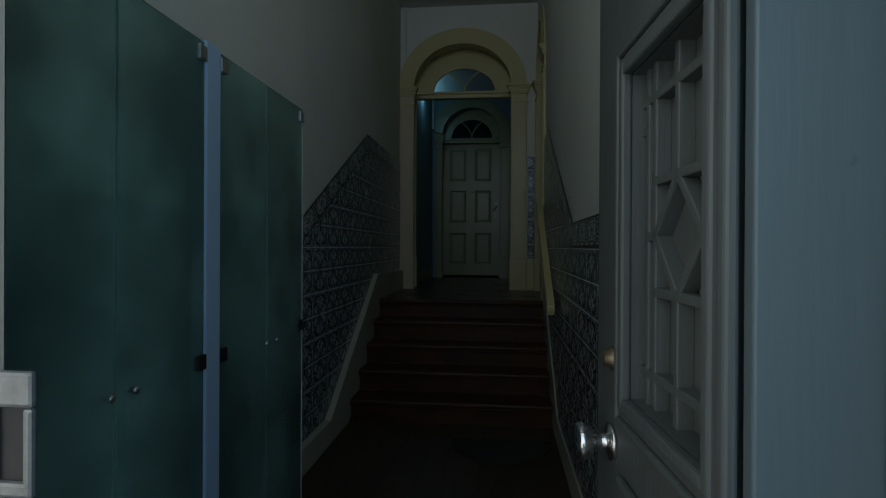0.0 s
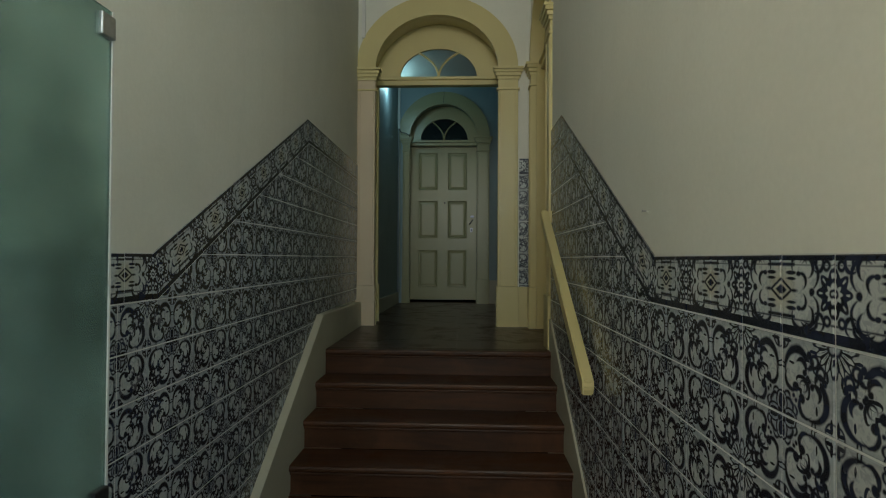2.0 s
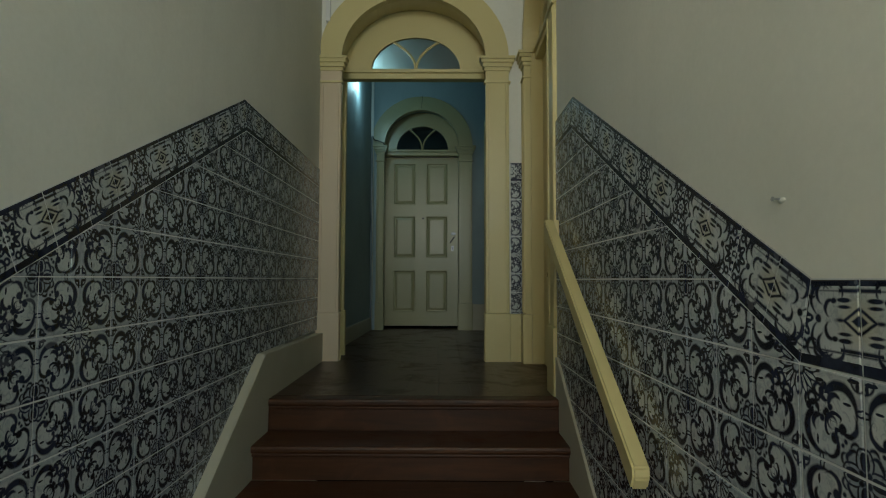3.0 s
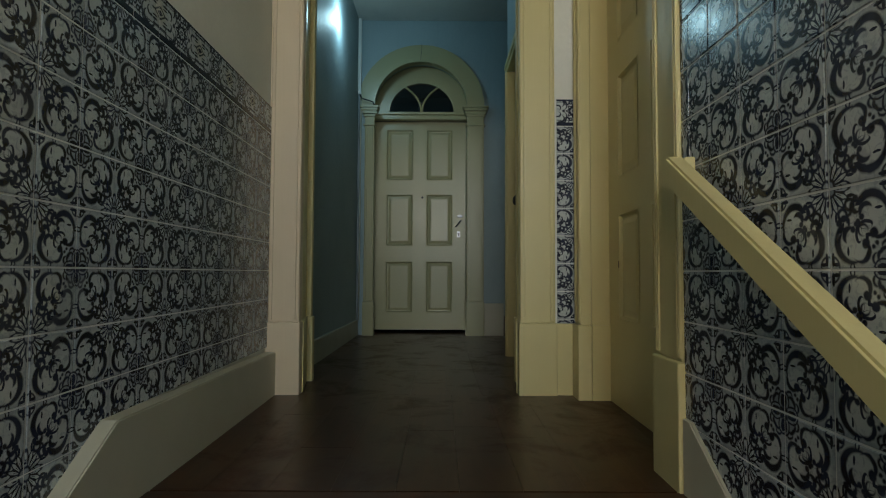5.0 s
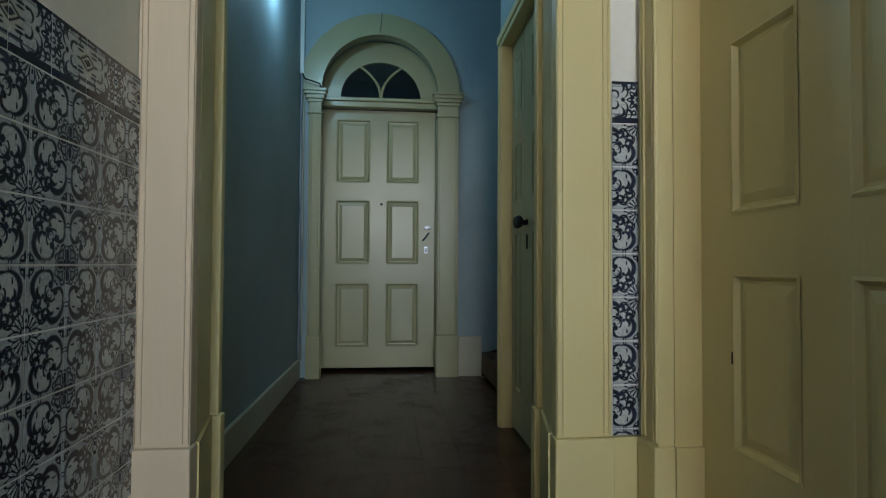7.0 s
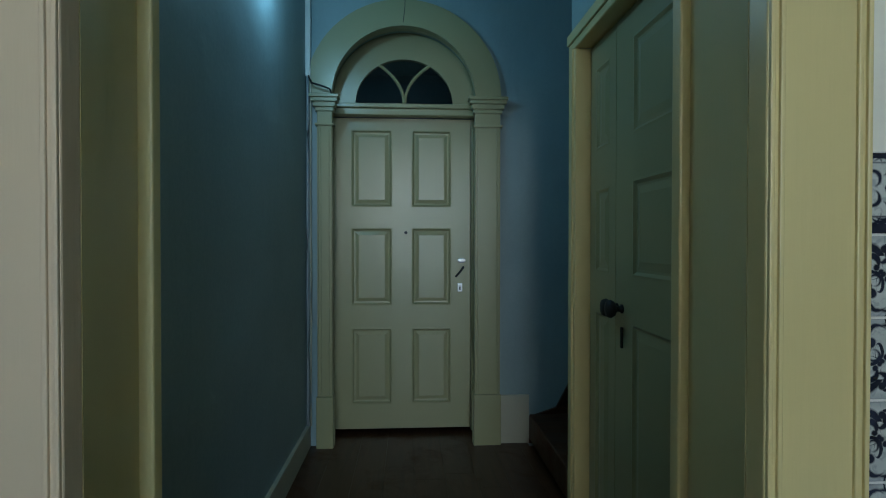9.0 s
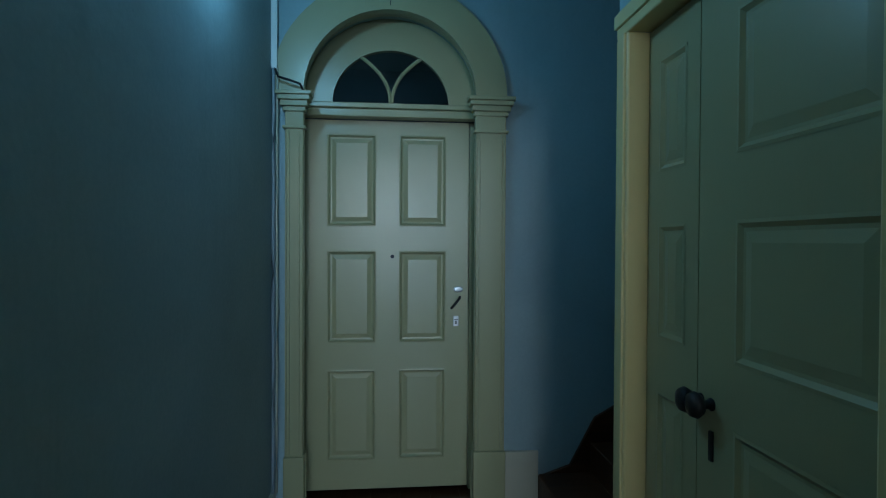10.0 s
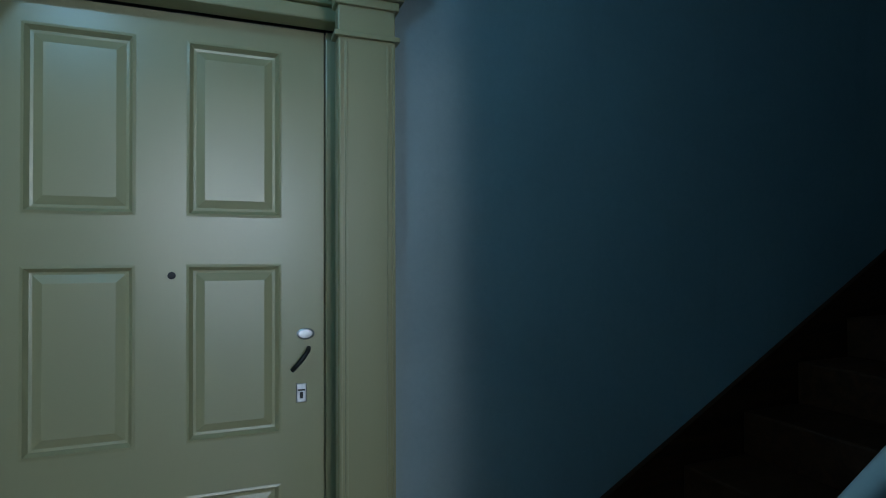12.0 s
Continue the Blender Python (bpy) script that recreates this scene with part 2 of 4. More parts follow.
def portal(name, label, m, cx, hw, zs, rise, pl, pr, plinth, depth, splay, material, zlint, fan_hw, fan_rise, bars, band_w, clip=None, pane=M_PANE, rosy=None):
    """A painted door surround: pilasters on plinths, capitals, arch band, splayed lining, frame, transom and fanlight.
    Local x runs across the opening, y into the wall, z up."""
    root = thing(name, label, "door surround", m, "structure")
    for sx, w in ((-1, pl), (1, pr)):
        inner = cx + sx * hw
        outer = inner + sx * w
        a, b = sorted((inner, outer))
        face = rosy if rosy and sx < 0 else material
        part("pilaster", made((a, b, 0.0, 0.05, plinth, zs - 0.08), bevel=0.004), face, root)
        # slim moulding on the pilaster's outer edges
        for e in (0.006, 0.022):
            for q in ((a + e), (b - e)):
                part("moulding", made((q - 0.004, q + 0.004, -0.006, 0.002, plinth + 0.01, zs - 0.2), bevel=0.002), face, root)
        part("plinth", made((a - 0.006, b + 0.006, -0.014, 0.05, -0.03, plinth), bevel=0.005), face, root)
        bm = bmesh.new()
        for z0, z1, o in ((zs - 0.19, zs - 0.175, 0.012), (zs - 0.10, zs - 0.075, 0.01), (zs - 0.075, zs - 0.045, 0.022), (zs - 0.045, zs - 0.02, 0.034), (zs - 0.02, zs, 0.044)):
            lo, hi = a - o, b + o
            if clip:
                lo, hi = max(lo, clip[0]), min(hi, clip[1])
            box(bm, lo, hi, -o, 0.05, z0, z1, bevel=0.003)
        part("capital", bm, material, root)
        # lining of the jamb
        bm = bmesh.new()
        s0, s1 = inner, inner + sx * splay
        prism(bm, [(s0, 0.05), (s1, depth), (s1 + sx * 0.012, depth), (s0 + sx * 0.012, 0.05)], "z", plinth, zs)
        part("jamb_lining", bm, material, root)
        bm = bmesh.new()
        prism(bm, [(s0 - sx * 0.010, 0.05), (s1 - sx * 0.010, depth), (s1 + sx * 0.012, depth), (s0 + sx * 0.012, 0.05)], "z", -0.03, plinth)
        part("jamb_plinth", bm, material, root)
    part("arch_band", band(bmesh.new(), cx, zs, hw, rise, band_w, 0.0, 0.05, clip=clip), material, root)
    part("arch_fillet", band(bmesh.new(), cx, zs, hw, rise, 0.02, -0.008, 0.002), material, root)
    # soffit between the band and the inner frame
    bm = bmesh.new()
    a = arc_points(cx, zs, hw, rise)
    b = arc_points(cx, zs, hw + splay, rise + splay)
    r0 = [bm.verts.new((p, 0.05, q)) for p, q in a]
    r1 = [bm.verts.new((p, depth, q)) for p, q in b]
    for i in range(len(r0) - 1):
        bm.faces.new((r0[i], r0[i + 1], r1[i + 1], r1[i]))
    part("soffit", bm, material, root)
    # board round the fanlight
    fz = zlint + 0.075
    bm = bmesh.new()
    outer = arc_points(cx, zs, hw + splay, rise + splay)
    inner = arc_points(cx, fz, fan_hw, fan_rise)
    outer = [(outer[0][0], fz)] + outer[1:-1] + [(outer[-1][0], fz)]
    for y in (depth - 0.045, depth):
        ro = [bm.verts.new((p, y, q)) for p, q in outer]
        ri = [bm.verts.new((p, y, q)) for p, q in inner]
        for i in range(len(ro) - 1):
            bm.faces.new((ro[i], ro[i + 1], ri[i + 1], ri[i]))
        if y < depth:
            front = ri
    for i in range(len(ri) - 1):
        bm.faces.new((front[i], front[i + 1], ri[i + 1], ri[i]))
    part("fanlight_board", bm, material, root)
    bm = band(bmesh.new(), cx, fz, fan_hw - 0.004, fan_rise - 0.004, 0.022, depth - 0.053, depth - 0.04)
    part("fanlight_bead", bm, material, root)
    w = hw + splay
    bm = made((cx - w, cx + w, depth - 0.07, depth + 0.01, zlint, zlint + 0.045), (cx - w, cx + w, depth - 0.085, depth + 0.01, zlint + 0.045, fz), bevel=0.006)
    part("transom", bm, material, root)
    if bars:
        bm = bmesh.new()
        for sx in (-1, 1):
            pts = []
            for i in range(13):
                f = i / 12
                pts.append((cx + sx * (0.004 + fan_hw * 0.50 * f ** 1.7), depth - 0.04, fz + fan_rise * 0.86 * f ** 0.72))
            tube(bm, pts, 0.011, 6)
        part("glazing_bar", bm, material, root)
    if pane:
        bm = prism(bmesh.new(), inner, "y", depth - 0.026, depth - 0.020)
        ob = part("pane", bm, pane, root, "dark glass pane of the fanlight")
        ob.visible_shadow = False
    return root


def panelled_leaf(name, w, h, t, cols, rows, material, parent, relief=1.0):
    """A door leaf with raised and fielded panels. Local x from the hinge, y thickness with the seen face at y = 0, z up."""
    holes = [(x0, x1, z0, z1) for x0, x1 in cols for z0, z1 in rows]
    bm = bmesh.new()
    box(bm, 0, w, 0.012, t, 0, h)
    xs = sorted({0.0, w, *[v for q in holes for v in q[:2]]})
    zs = sorted({0.0, h, *[v for q in holes for v in q[2:]]})
    for x0, x1 in zip(xs, xs[1:]):
        for z0, z1 in zip(zs, zs[1:]):
            cxm, czm = (x0 + x1) / 2, (z0 + z1) / 2
            if not any(q[0] < cxm < q[1] and q[2] < czm < q[3] for q in holes):
                box(bm, x0, x1, 0.0, 0.0125, z0, z1)
    leaf = part(name, bm, material, parent)
    for x0, x1, z0, z1 in holes:
        bm = bmesh.new()
        loops = []
        for inset, y in ((0.0, -0.002), (0.008, -0.004), (0.018, 0.010), (0.026, 0.011), (0.05, 0.003), (0.053, 0.003)):
            loops.append([bm.verts.new((px, y * relief, pz)) for px, pz in ((x0 + inset, z0 + inset), (x1 - inset, z0 + inset), (x1 - inset, z1 - inset), (x0 + inset, z1 - inset))])
        for a, b in zip(loops, loops[1:]):
            for i in range(4):
                bm.faces.new((a[i], a[(i + 1) % 4], b[(i + 1) % 4], b[i]))
        bm.faces.new(loops[-1])
        part("door_panel", bm, material, leaf)
    return leaf

# ---- glazed tile material: a blue-black scroll pattern that repeats over two tiles ----


def azulejo(name, border):
    n = Nodes(name)
    uv = n.add("ShaderNodeTexCoord").outputs["UV"]
    sep = n.add("ShaderNodeSeparateXYZ")
    n.tree.links.new(uv, sep.inputs[0])
    wob = n.noise(n.world(), 70, 2)
    jit = n.math("MULTIPLY", n.math("SUBTRACT", wob, 0.5), 0.03)
    p = n.math("ADD", n.math("PINGPONG", sep.outputs[0], 1.0), jit)
    q = n.math("ADD", n.math("PINGPONG", sep.outputs[1], 1.0), jit)

    def dist(a, b, cx, cy, sx=1.0, sy=1.0):
        dx = n.math("MULTIPLY", n.math("SUBTRACT", a, cx), sx)
        dy = n.math("MULTIPLY", n.math("SUBTRACT", b, cy), sy)
        return n.math("SQRT", n.math("ADD", n.math("MULTIPLY", dx, dx), n.math("MULTIPLY", dy, dy)))

    def soft(d, w):
        return n.span(d, w - 0.012, w + 0.012, 1.0, 0.0)

    def disc(a, b, cx, cy, r, sx=1.0, sy=1.0):
        return soft(dist(a, b, cx, cy, sx, sy), r)

    def ring(a, b, cx, cy, r, w, ang=None, taper=1.0, sx=1.0, sy=1.0):
        """A ring whose stroke is thickest towards ang (degrees) and thins away from it."""
        d = n.math("ABSOLUTE", n.math("SUBTRACT", dist(a, b, cx, cy, sx, sy), r))
        if ang is None:
            return soft(d, w)
        ux, uy = math.cos(radians(ang)) / r, math.sin(radians(ang)) / r
        dot = n.math("ADD", n.math("MULTIPLY", n.math("SUBTRACT", a, cx), ux), n.math("MULTIPLY", n.math("SUBTRACT", b, cy), uy))
        width = n.math("MULTIPLY", n.math("ADD", dot, taper), w / (1 + taper))
        return n.span(n.math("SUBTRACT", d, width), -0.012, 0.012, 1.0, 0.0)

    def union(*vs):
        out = vs[0]
        for v in vs[1:]:
            out = n.math("MAXIMUM", out, v)
        return out

    if border:
        # p: 0 at the flower's joint, 1 at the diamond's joint; the height runs over one tile
        v = n.math("FRACT", sep.outputs[1])
        m = n.math("ABSOLUTE", n.math("SUBTRACT", v, 0.56))
        turn = n.math("COSINE", n.math("MULTIPLY", n.math("ARCTAN2", p, m), 8.0))
        rad = dist(p, m, 0.0, 0.0)
        petal = n.math("ADD", 0.245, n.math("MULTIPLY", turn, 0.045))
        eye = n.math("ADD", 0.100, n.math("MULTIPLY", turn, 0.020))
        petal_in = n.math("MULTIPLY", n.span(turn, 0.80, 0.95), soft(n.math("ABSOLUTE", n.math("SUBTRACT", rad, 0.205)), 0.030))
        flower = n.math("MULTIPLY", n.span(n.math("SUBTRACT", rad, petal), -0.012, 0.012, 1.0, 0.0), n.span(n.math("SUBTRACT", rad, eye), -0.012, 0.012))
        flower = n.math("SUBTRACT", flower, petal_in, clamp=True)

        def crescent(x0, m0, r0, x1, m1, r1):
            return n.math("SUBTRACT", disc(p, m, x0, m0, r0), disc(p, m, x1, m1, r1), clamp=True)

        lozenge = n.math("ADD", n.math("MULTIPLY", n.math("SUBTRACT", 1.0, p), 0.62), m)
        ink = union(
            n.math("GREATER_THAN", v, 0.94), n.math("LESS_THAN", v, 0.115), flower, ring(p, m, 0.0, 0.0, 0.035, 0.018),
            disc(p, m, 0.375, 0.0, 0.052), crescent(0.635, 0.330, 0.165, 0.620, 0.285, 0.146), crescent(0.42, 0.22, 0.195, 0.460, 0.195, 0.178),
            crescent(0.47, 0.31, 0.150, 0.51, 0.275, 0.125), crescent(0.25, 0.34, 0.120, 0.285, 0.365, 0.100), crescent(0.36, 0.36, 0.100, 0.395, 0.335, 0.085),
            n.math("MULTIPLY", n.math("GREATER_THAN", p, 0.72), soft(n.math("ABSOLUTE", n.math("SUBTRACT", m, 0.330)), 0.024)),
            ring(p, m, 0.10, 0.32, 0.050, 0.024), crescent(0.58, 0.13, 0.110, 0.615, 0.105, 0.095), disc(p, m, 0.80, 0.150, 0.040, 0.40, 1.9),
            disc(p, m, 0.80, 0.225, 0.050, 0.45, 1.8), disc(p, m, 0.64, 0.215, 0.045, 0.9, 1.4), disc(p, m, 0.74, 0.0, 0.022, 0.3, 1.0),
            soft(n.math("ABSOLUTE", n.math("SUBTRACT", lozenge, 0.125)), 0.022), soft(lozenge, 0.060))
        line = soft(n.math("ABSOLUTE", n.math("SUBTRACT", v, 0.885)), 0.006)
        line = union(line, soft(n.math("ABSOLUTE", n.math("SUBTRACT", v, 0.20)), 0.012))
        ink = union(ink, line)
    else:
        # a: 0 at the flower, 1 at the leaf knot, along the nearer edge; b the same, further out; the tile is alike on both sides of its diagonal
        a = n.math("MINIMUM", p, q)
        b = n.math("MAXIMUM", p, q)

        def minus(v, *cuts):
            for c in cuts:
                v = n.math("SUBTRACT", v, c, clamp=True)
            return v

        def oval(cx, cy, rx, ry, grow=0.0):
            return n.span(dist(a, b, cx, cy, 1.0 / (rx + grow), 1.0 / (ry + grow)), 0.94, 1.06, 1.0, 0.0)

        low_right = n.math("MULTIPLY", n.math("GREATER_THAN", a, 0.40), n.math("LESS_THAN", b, 0.68))
        low = n.math("MULTIPLY", n.math("GREATER_THAN", a, 0.24), n.math("LESS_THAN", b, 0.50))
        # the great scroll, thick along the edge, and its curled end
        scroll = union(minus(oval(0.360, 0.680, 0.305, 0.285), oval(0.430, 0.685, 0.255, 0.235), low), disc(a, b, 0.155, 0.435, 0.055),
                       minus(disc(a, b, 0.520, 0.805, 0.155), disc(a, b, 0.475, 0.780, 0.135), low_right), disc(a, b, 0.590, 0.715, 0.066))
        # the dark comma inside it, and the leaf between it and the flower
        curl = union(minus(disc(a, b, 0.310, 0.590, 0.115), disc(a, b, 0.380, 0.640, 0.115)), disc(a, b, 0.385, 0.530, 0.044), oval(0.300, 0.800, 0.018, 0.060),
                     minus(disc(a, b, 0.240, 0.440, 0.105), disc(a, b, 0.235, 0.480, 0.066)))
        outline = union(ring(a, b, 0.215, 0.335, 0.070, 0.026), ring(a, b, 0.350, 0.400, 0.058, 0.026, 200, 0.6), oval(0.10, 0.36, 0.022, 0.070))
        # tulip on the diagonal
        tulip = union(minus(oval(0.480, 0.590, 0.060, 0.120), oval(0.500, 0.600, 0.036, 0.085)), minus(disc(a, b, 0.545, 0.545, 0.085), disc(a, b, 0.560, 0.560, 0.060)),
                      disc(a, b, 0.44, 0.47, 0.040), oval(0.61, 0.630, 0.024, 0.070), disc(a, b, 0.71, 0.76, 0.030))
        # link of two tiles on the joint, and the knot of leaves at the far corner
        link = minus(oval(0.36, 1.0, 0.044, 0.085), oval(0.36, 1.0, 0.020, 0.052))
        knot = union(oval(0.845, 1.0, 0.095, 0.040), minus(oval(0.845, 1.0, 0.145, 0.105), oval(0.850, 1.0, 0.120, 0.078)),
                     minus(disc(a, b, 0.835, 0.870, 0.085), disc(a, b, 0.865, 0.900, 0.070)), minus(disc(a, b, 0.745, 0.900, 0.075), disc(a, b, 0.775, 0.905, 0.062)),
                     disc(a, b, 0.975, 0.975, 0.040), oval(0.03, 0.90, 0.026, 0.090), oval(0.085, 0.960, 0.060, 0.026), minus(disc(a, b, 0.02, 0.98, 0.130), disc(a, b, 0.0, 1.0, 0.125)))
        # sixteen-petalled flower
        turn = n.math("COSINE", n.math("MULTIPLY", n.math("ARCTAN2", a, b), 16.0))
        rad = dist(a, b, 0.0, 0.0)
        reach = n.math("ADD", 0.285, n.math("MULTIPLY", turn, 0.055))
        rim = soft(n.math("ABSOLUTE", n.math("SUBTRACT", rad, reach)), 0.030)
        gap = n.math("MULTIPLY", n.span(turn, -0.35, 0.05, 1.0, 0.0), n.math("MULTIPLY", soft(rad, 0.27), n.math("GREATER_THAN", rad, 0.09)))
        vein = n.math("MULTIPLY", n.span(turn, 0.90, 0.97), n.math("MULTIPLY", soft(rad, 0.21), n.math("GREATER_THAN", rad, 0.13)))
        flower = union(rim, gap, vein, ring(a, b, 0.0, 0.0, 0.085, 0.022))
        ink = union(scroll, curl, outline, tulip, link, knot, flower)
    info = n.add("ShaderNodeObjectInfo")
    wear = n.noise(n.world(), 6, 5, 0.65)
    pale = n.mix(n.span(wear, 0.35, 0.7), (0.53, 0.565, 0.56), (0.42, 0.46, 0.47))
    pale = n.mix(n.math("MULTIPLY", info.outputs["Random"], 0.35), pale, (0.40, 0.42, 0.42))
    # thin grey shading strokes of the painted leaves
    wash = n.span(n.noise(n.world(), 55, 3, 0.6, 1.5), 0.5, 0.62)
    pale = n.mix(n.math("MULTIPLY", wash, 0.40), pale, (0.17, 0.19, 0.23))
    if border:
        # straw-coloured tint round the lozenge
        pale = n.mix(n.span(dist(p, m, 1.0, 0.0), 0.12, 0.34, 0.6, 0.0), pale, (0.46, 0.42, 0.29))
    else:
        # grey-blue wash behind the leaf knots, the flower's heart and between the scrolls
        heart = n.span(dist(a, b, 0.90, 0.96), 0.10, 0.30, 0.60, 0.0)
        edge = n.span(n.math("MINIMUM", a, n.math("SUBTRACT", 1.0, b)), 0.02, 0.10, 0.35, 0.0)
        wash = n.math("MAXIMUM", n.math("MAXIMUM", heart, edge), n.span(rad, 0.06, 0.16, 0.6, 0.0))
        pale = n.mix(wash, pale, (0.15, 0.18, 0.23))
    dark = n.mix(n.span(n.noise(n.world(), 25, 3), 0.35, 0.7), (0.011, 0.014, 0.025), (0.026, 0.034, 0.064))
    n.bump(n.math("ADD", n.math("MULTIPLY", n.noise(n.world(), 14, 2), 0.6), n.math("MULTIPLY", ink, 0.15)), 0.10, 0.004)
    n.bsdf.inputs["Specular IOR Level"].default_value = 0.5
    return n.done(n.mix(ink, pale, dark), n.span(wear, 0.3, 0.7, 0.14, 0.30))


M_TILE = azulejo("scroll_tile", False)
M_BORDER = azulejo("flower_border_tile", True)

# ---- walls, floors and ceilings ----
bm = prism(bmesh.new(), [(XL - 0.30, YFRONT - 0.3), (xleft(YFRONT - 0.3), YFRONT - 0.3), (xleft(0.40), 0.40), (XL - 0.30, 0.40)], "z", ZLOW - 0.1, ZCEIL + 0.1)
structure("wall_left", bm, M_WALL, "pale plaster wall above glazed tiles", "wall")
# right wall with the landing's doorway
DY, DHW = -0.548, 0.447
structure("wall_right", made((XR, XR + 0.3, YFRONT - 0.3, DY - DHW - 0.02, ZLOW - 0.1, ZCEIL + 0.1)), M_WALL, "pale plaster wall above glazed tiles", "wall")
bm = arched_wall(DY - DHW - 0.02, 0.40, ZLOW - 0.1, ZCEIL + 0.1, DY, DHW + 0.012, 2.2, 0.44, 0, 0.12)
bmesh.ops.transform(bm, matrix=Matrix(((0, 1, 0, XR), (1, 0, 0, 0), (0, 0, 1, 0), (0, 0, 0, 1))), verts=bm.verts)
structure("wall_landing", bm, M_WALL, "pale plaster wall round the landing doorway", "wall")
structure("wall_arch", arched_wall(XL - 0.05, XR, -0.1, ZCEIL + 0.1, 0.045, 0.537, 2.2, 0.472, 0.03, 0.38, 0.06), M_WALL, "pale plaster wall pierced by an arch", "wall")
structure("wall_arch_back", arched_wall(HL - 0.2, XR + 0.3, -0.1, ZCEIL + 0.1, 0.045, 0.60, 2.2, 0.54, 0.38, 0.40), M_BLUE, "blue plaster back of the arch wall", "wall")
structure("ceiling_corridor", made((XL - 0.25, XR + 0.3, YFRONT - 0.3, 0.40, ZCEIL, ZCEIL + 0.1)), M_CEIL, "plain plaster ceiling", "ceiling")
structure("ceiling_hall", made((HL - 0.25, 4.2, 0.40, 3.3, ZCEIL, ZCEIL + 0.1)), M_CEIL, "plain plaster ceiling", "ceiling")
structure("wall_hall_left", made((HL - 0.25, HL, 0.40, 3.3, -0.1, ZCEIL)), M_BLUE, "blue painted plaster wall", "wall")
HD0, HD1, HDZ = 0.47, 1.30, 2.04   # hall double door
structure("wall_hall_right", made((HR, HR + 0.25, 0.40, HD0, -0.1, ZCEIL), (HR, HR + 0.25, HD1, 1.40, -0.1, ZCEIL), (HR, HR + 0.25, HD0, HD1, HDZ, ZCEIL)), M_BLUE,
          "blue painted plaster wall with a double door", "wall")
structure("wall_stair_near", made((HR + 0.25, 4.2, 1.15, 1.40, -0.1, ZCEIL)), M_BLUE, "blue painted plaster wall beside the upper stairs", "wall")
structure("wall_far", arched_wall(HL - 0.25, 4.2, -0.1, ZCEIL, -0.0125, 0.466, 2.2, 0.457, YFAR, 3.06, 0.045), M_BLUE, "blue painted plaster end wall", "wall")
# added closed box; its dark colour keeps the end door's fanlight dim
structure("wall_far_back", made((HL - 0.25, 1.5, 5.0, 5.1, -0.1, ZCEIL), (HL - 0.35, HL - 0.25, 3.06, 5.1, -0.1, ZCEIL), (1.4, 1.5, 3.06, 5.0, -0.1, ZCEIL), (HL - 0.25, 1.4, 3.06, 5.0, ZCEIL - 0.05, ZCEIL), (HL - 0.25, 1.4, 3.06, 5.0, -0.16, -0.1)),
          M_GREY, "added dark box that stands in for the unlit room behind the end door", "wall")
structure("wall_stair_end", made((4.1, 4.2, 1.15, 3.1, -0.1, ZCEIL)), M_BLUE, "blue painted plaster wall", "wall")
structure("wall_room_right", made((XR + 0.3, XR + 0.4, -1.3, 1.15, -0.1, ZCEIL)), M_CEIL, "plain wall behind the doors", "wall")
# street front: wall over and beside the street door
bm = made((-2.5, -0.62, YFRONT - 0.3, YFRONT, ZLOW - 0.1, 5.0), (1.15, 3.0, YFRONT - 0.3, YFRONT - 0.02, ZLOW - 0.1, 5.0), (-0.62, 1.15, YFRONT - 0.3, YFRONT, 3.18, 5.0))
structure("wall_front", bm, M_WALL, "street front wall round the door", "wall")
structure("ground", made((-60, 60, -90, YFRONT - 0.3, ZLOW - 0.3, ZLOW - 0.04)), M_STONE, "paving outside the street door", "ground")
structure("floor_base", made((XL - 0.1, XR + 0.1, YFRONT - 0.3, YEDGE - (STEPS - 1) * GO, ZLOW - 0.1, ZLOW - 0.012)), M_FLOOR, "dark floor under the boards", "floor")
structure("floor_landing_base", made((HL - 0.2, 4.1, YEDGE + 0.03, 3.3, -0.16, ZHALL - 0.03)), M_FLOOR, "dark floor under the boards", "floor")

# ---- stairs of the corridor ----
stairs = thing("stairs", "worn red-brown wooden stairs between tiled walls", "stairs", kind="structure")
for k in range(STEPS):
    zt = -k * RISE
    y0 = YEDGE - k * GO
    if k:
        part("tread", made((XL, XR, y0, y0 + GO + 0.03, zt - 0.034, zt), bevel=0.012), M_TREAD, stairs)
    part("riser", made((XL, XR, y0 + 0.028, y0 + 0.05, zt - RISE, zt - 0.034 if k else zt - 0.04)), M_TREAD, stairs)
    part("nosing_cove", made((XL, XR, y0 + 0.014, y0 + 0.03, zt - 0.05, zt - 0.034), bevel=0.005), M_TREAD, stairs)
part("tread", made((XL, XR, YEDGE, YEDGE + 0.10, -0.036, 0.001), bevel=0.012), M_TREAD, stairs)


def skirting(name, x0, x1, pts, low, label):
    """A board on a wall whose top follows pts (y, z) and whose foot follows low."""
    bm = prism(bmesh.new(), pts + low, "x", x0, x1)
    if name == "baseboard_left":
        for v in bm.verts:
            v.co.x += xleft(v.co.y) - XL
    bmesh.ops.bevel(bm, geom=[e for e in bm.edges if e.calc_length() > 0.1], offset=0.004, segments=2, affect="EDGES")
    return structure(name, bm, M_SKIRT, label, "skirting")


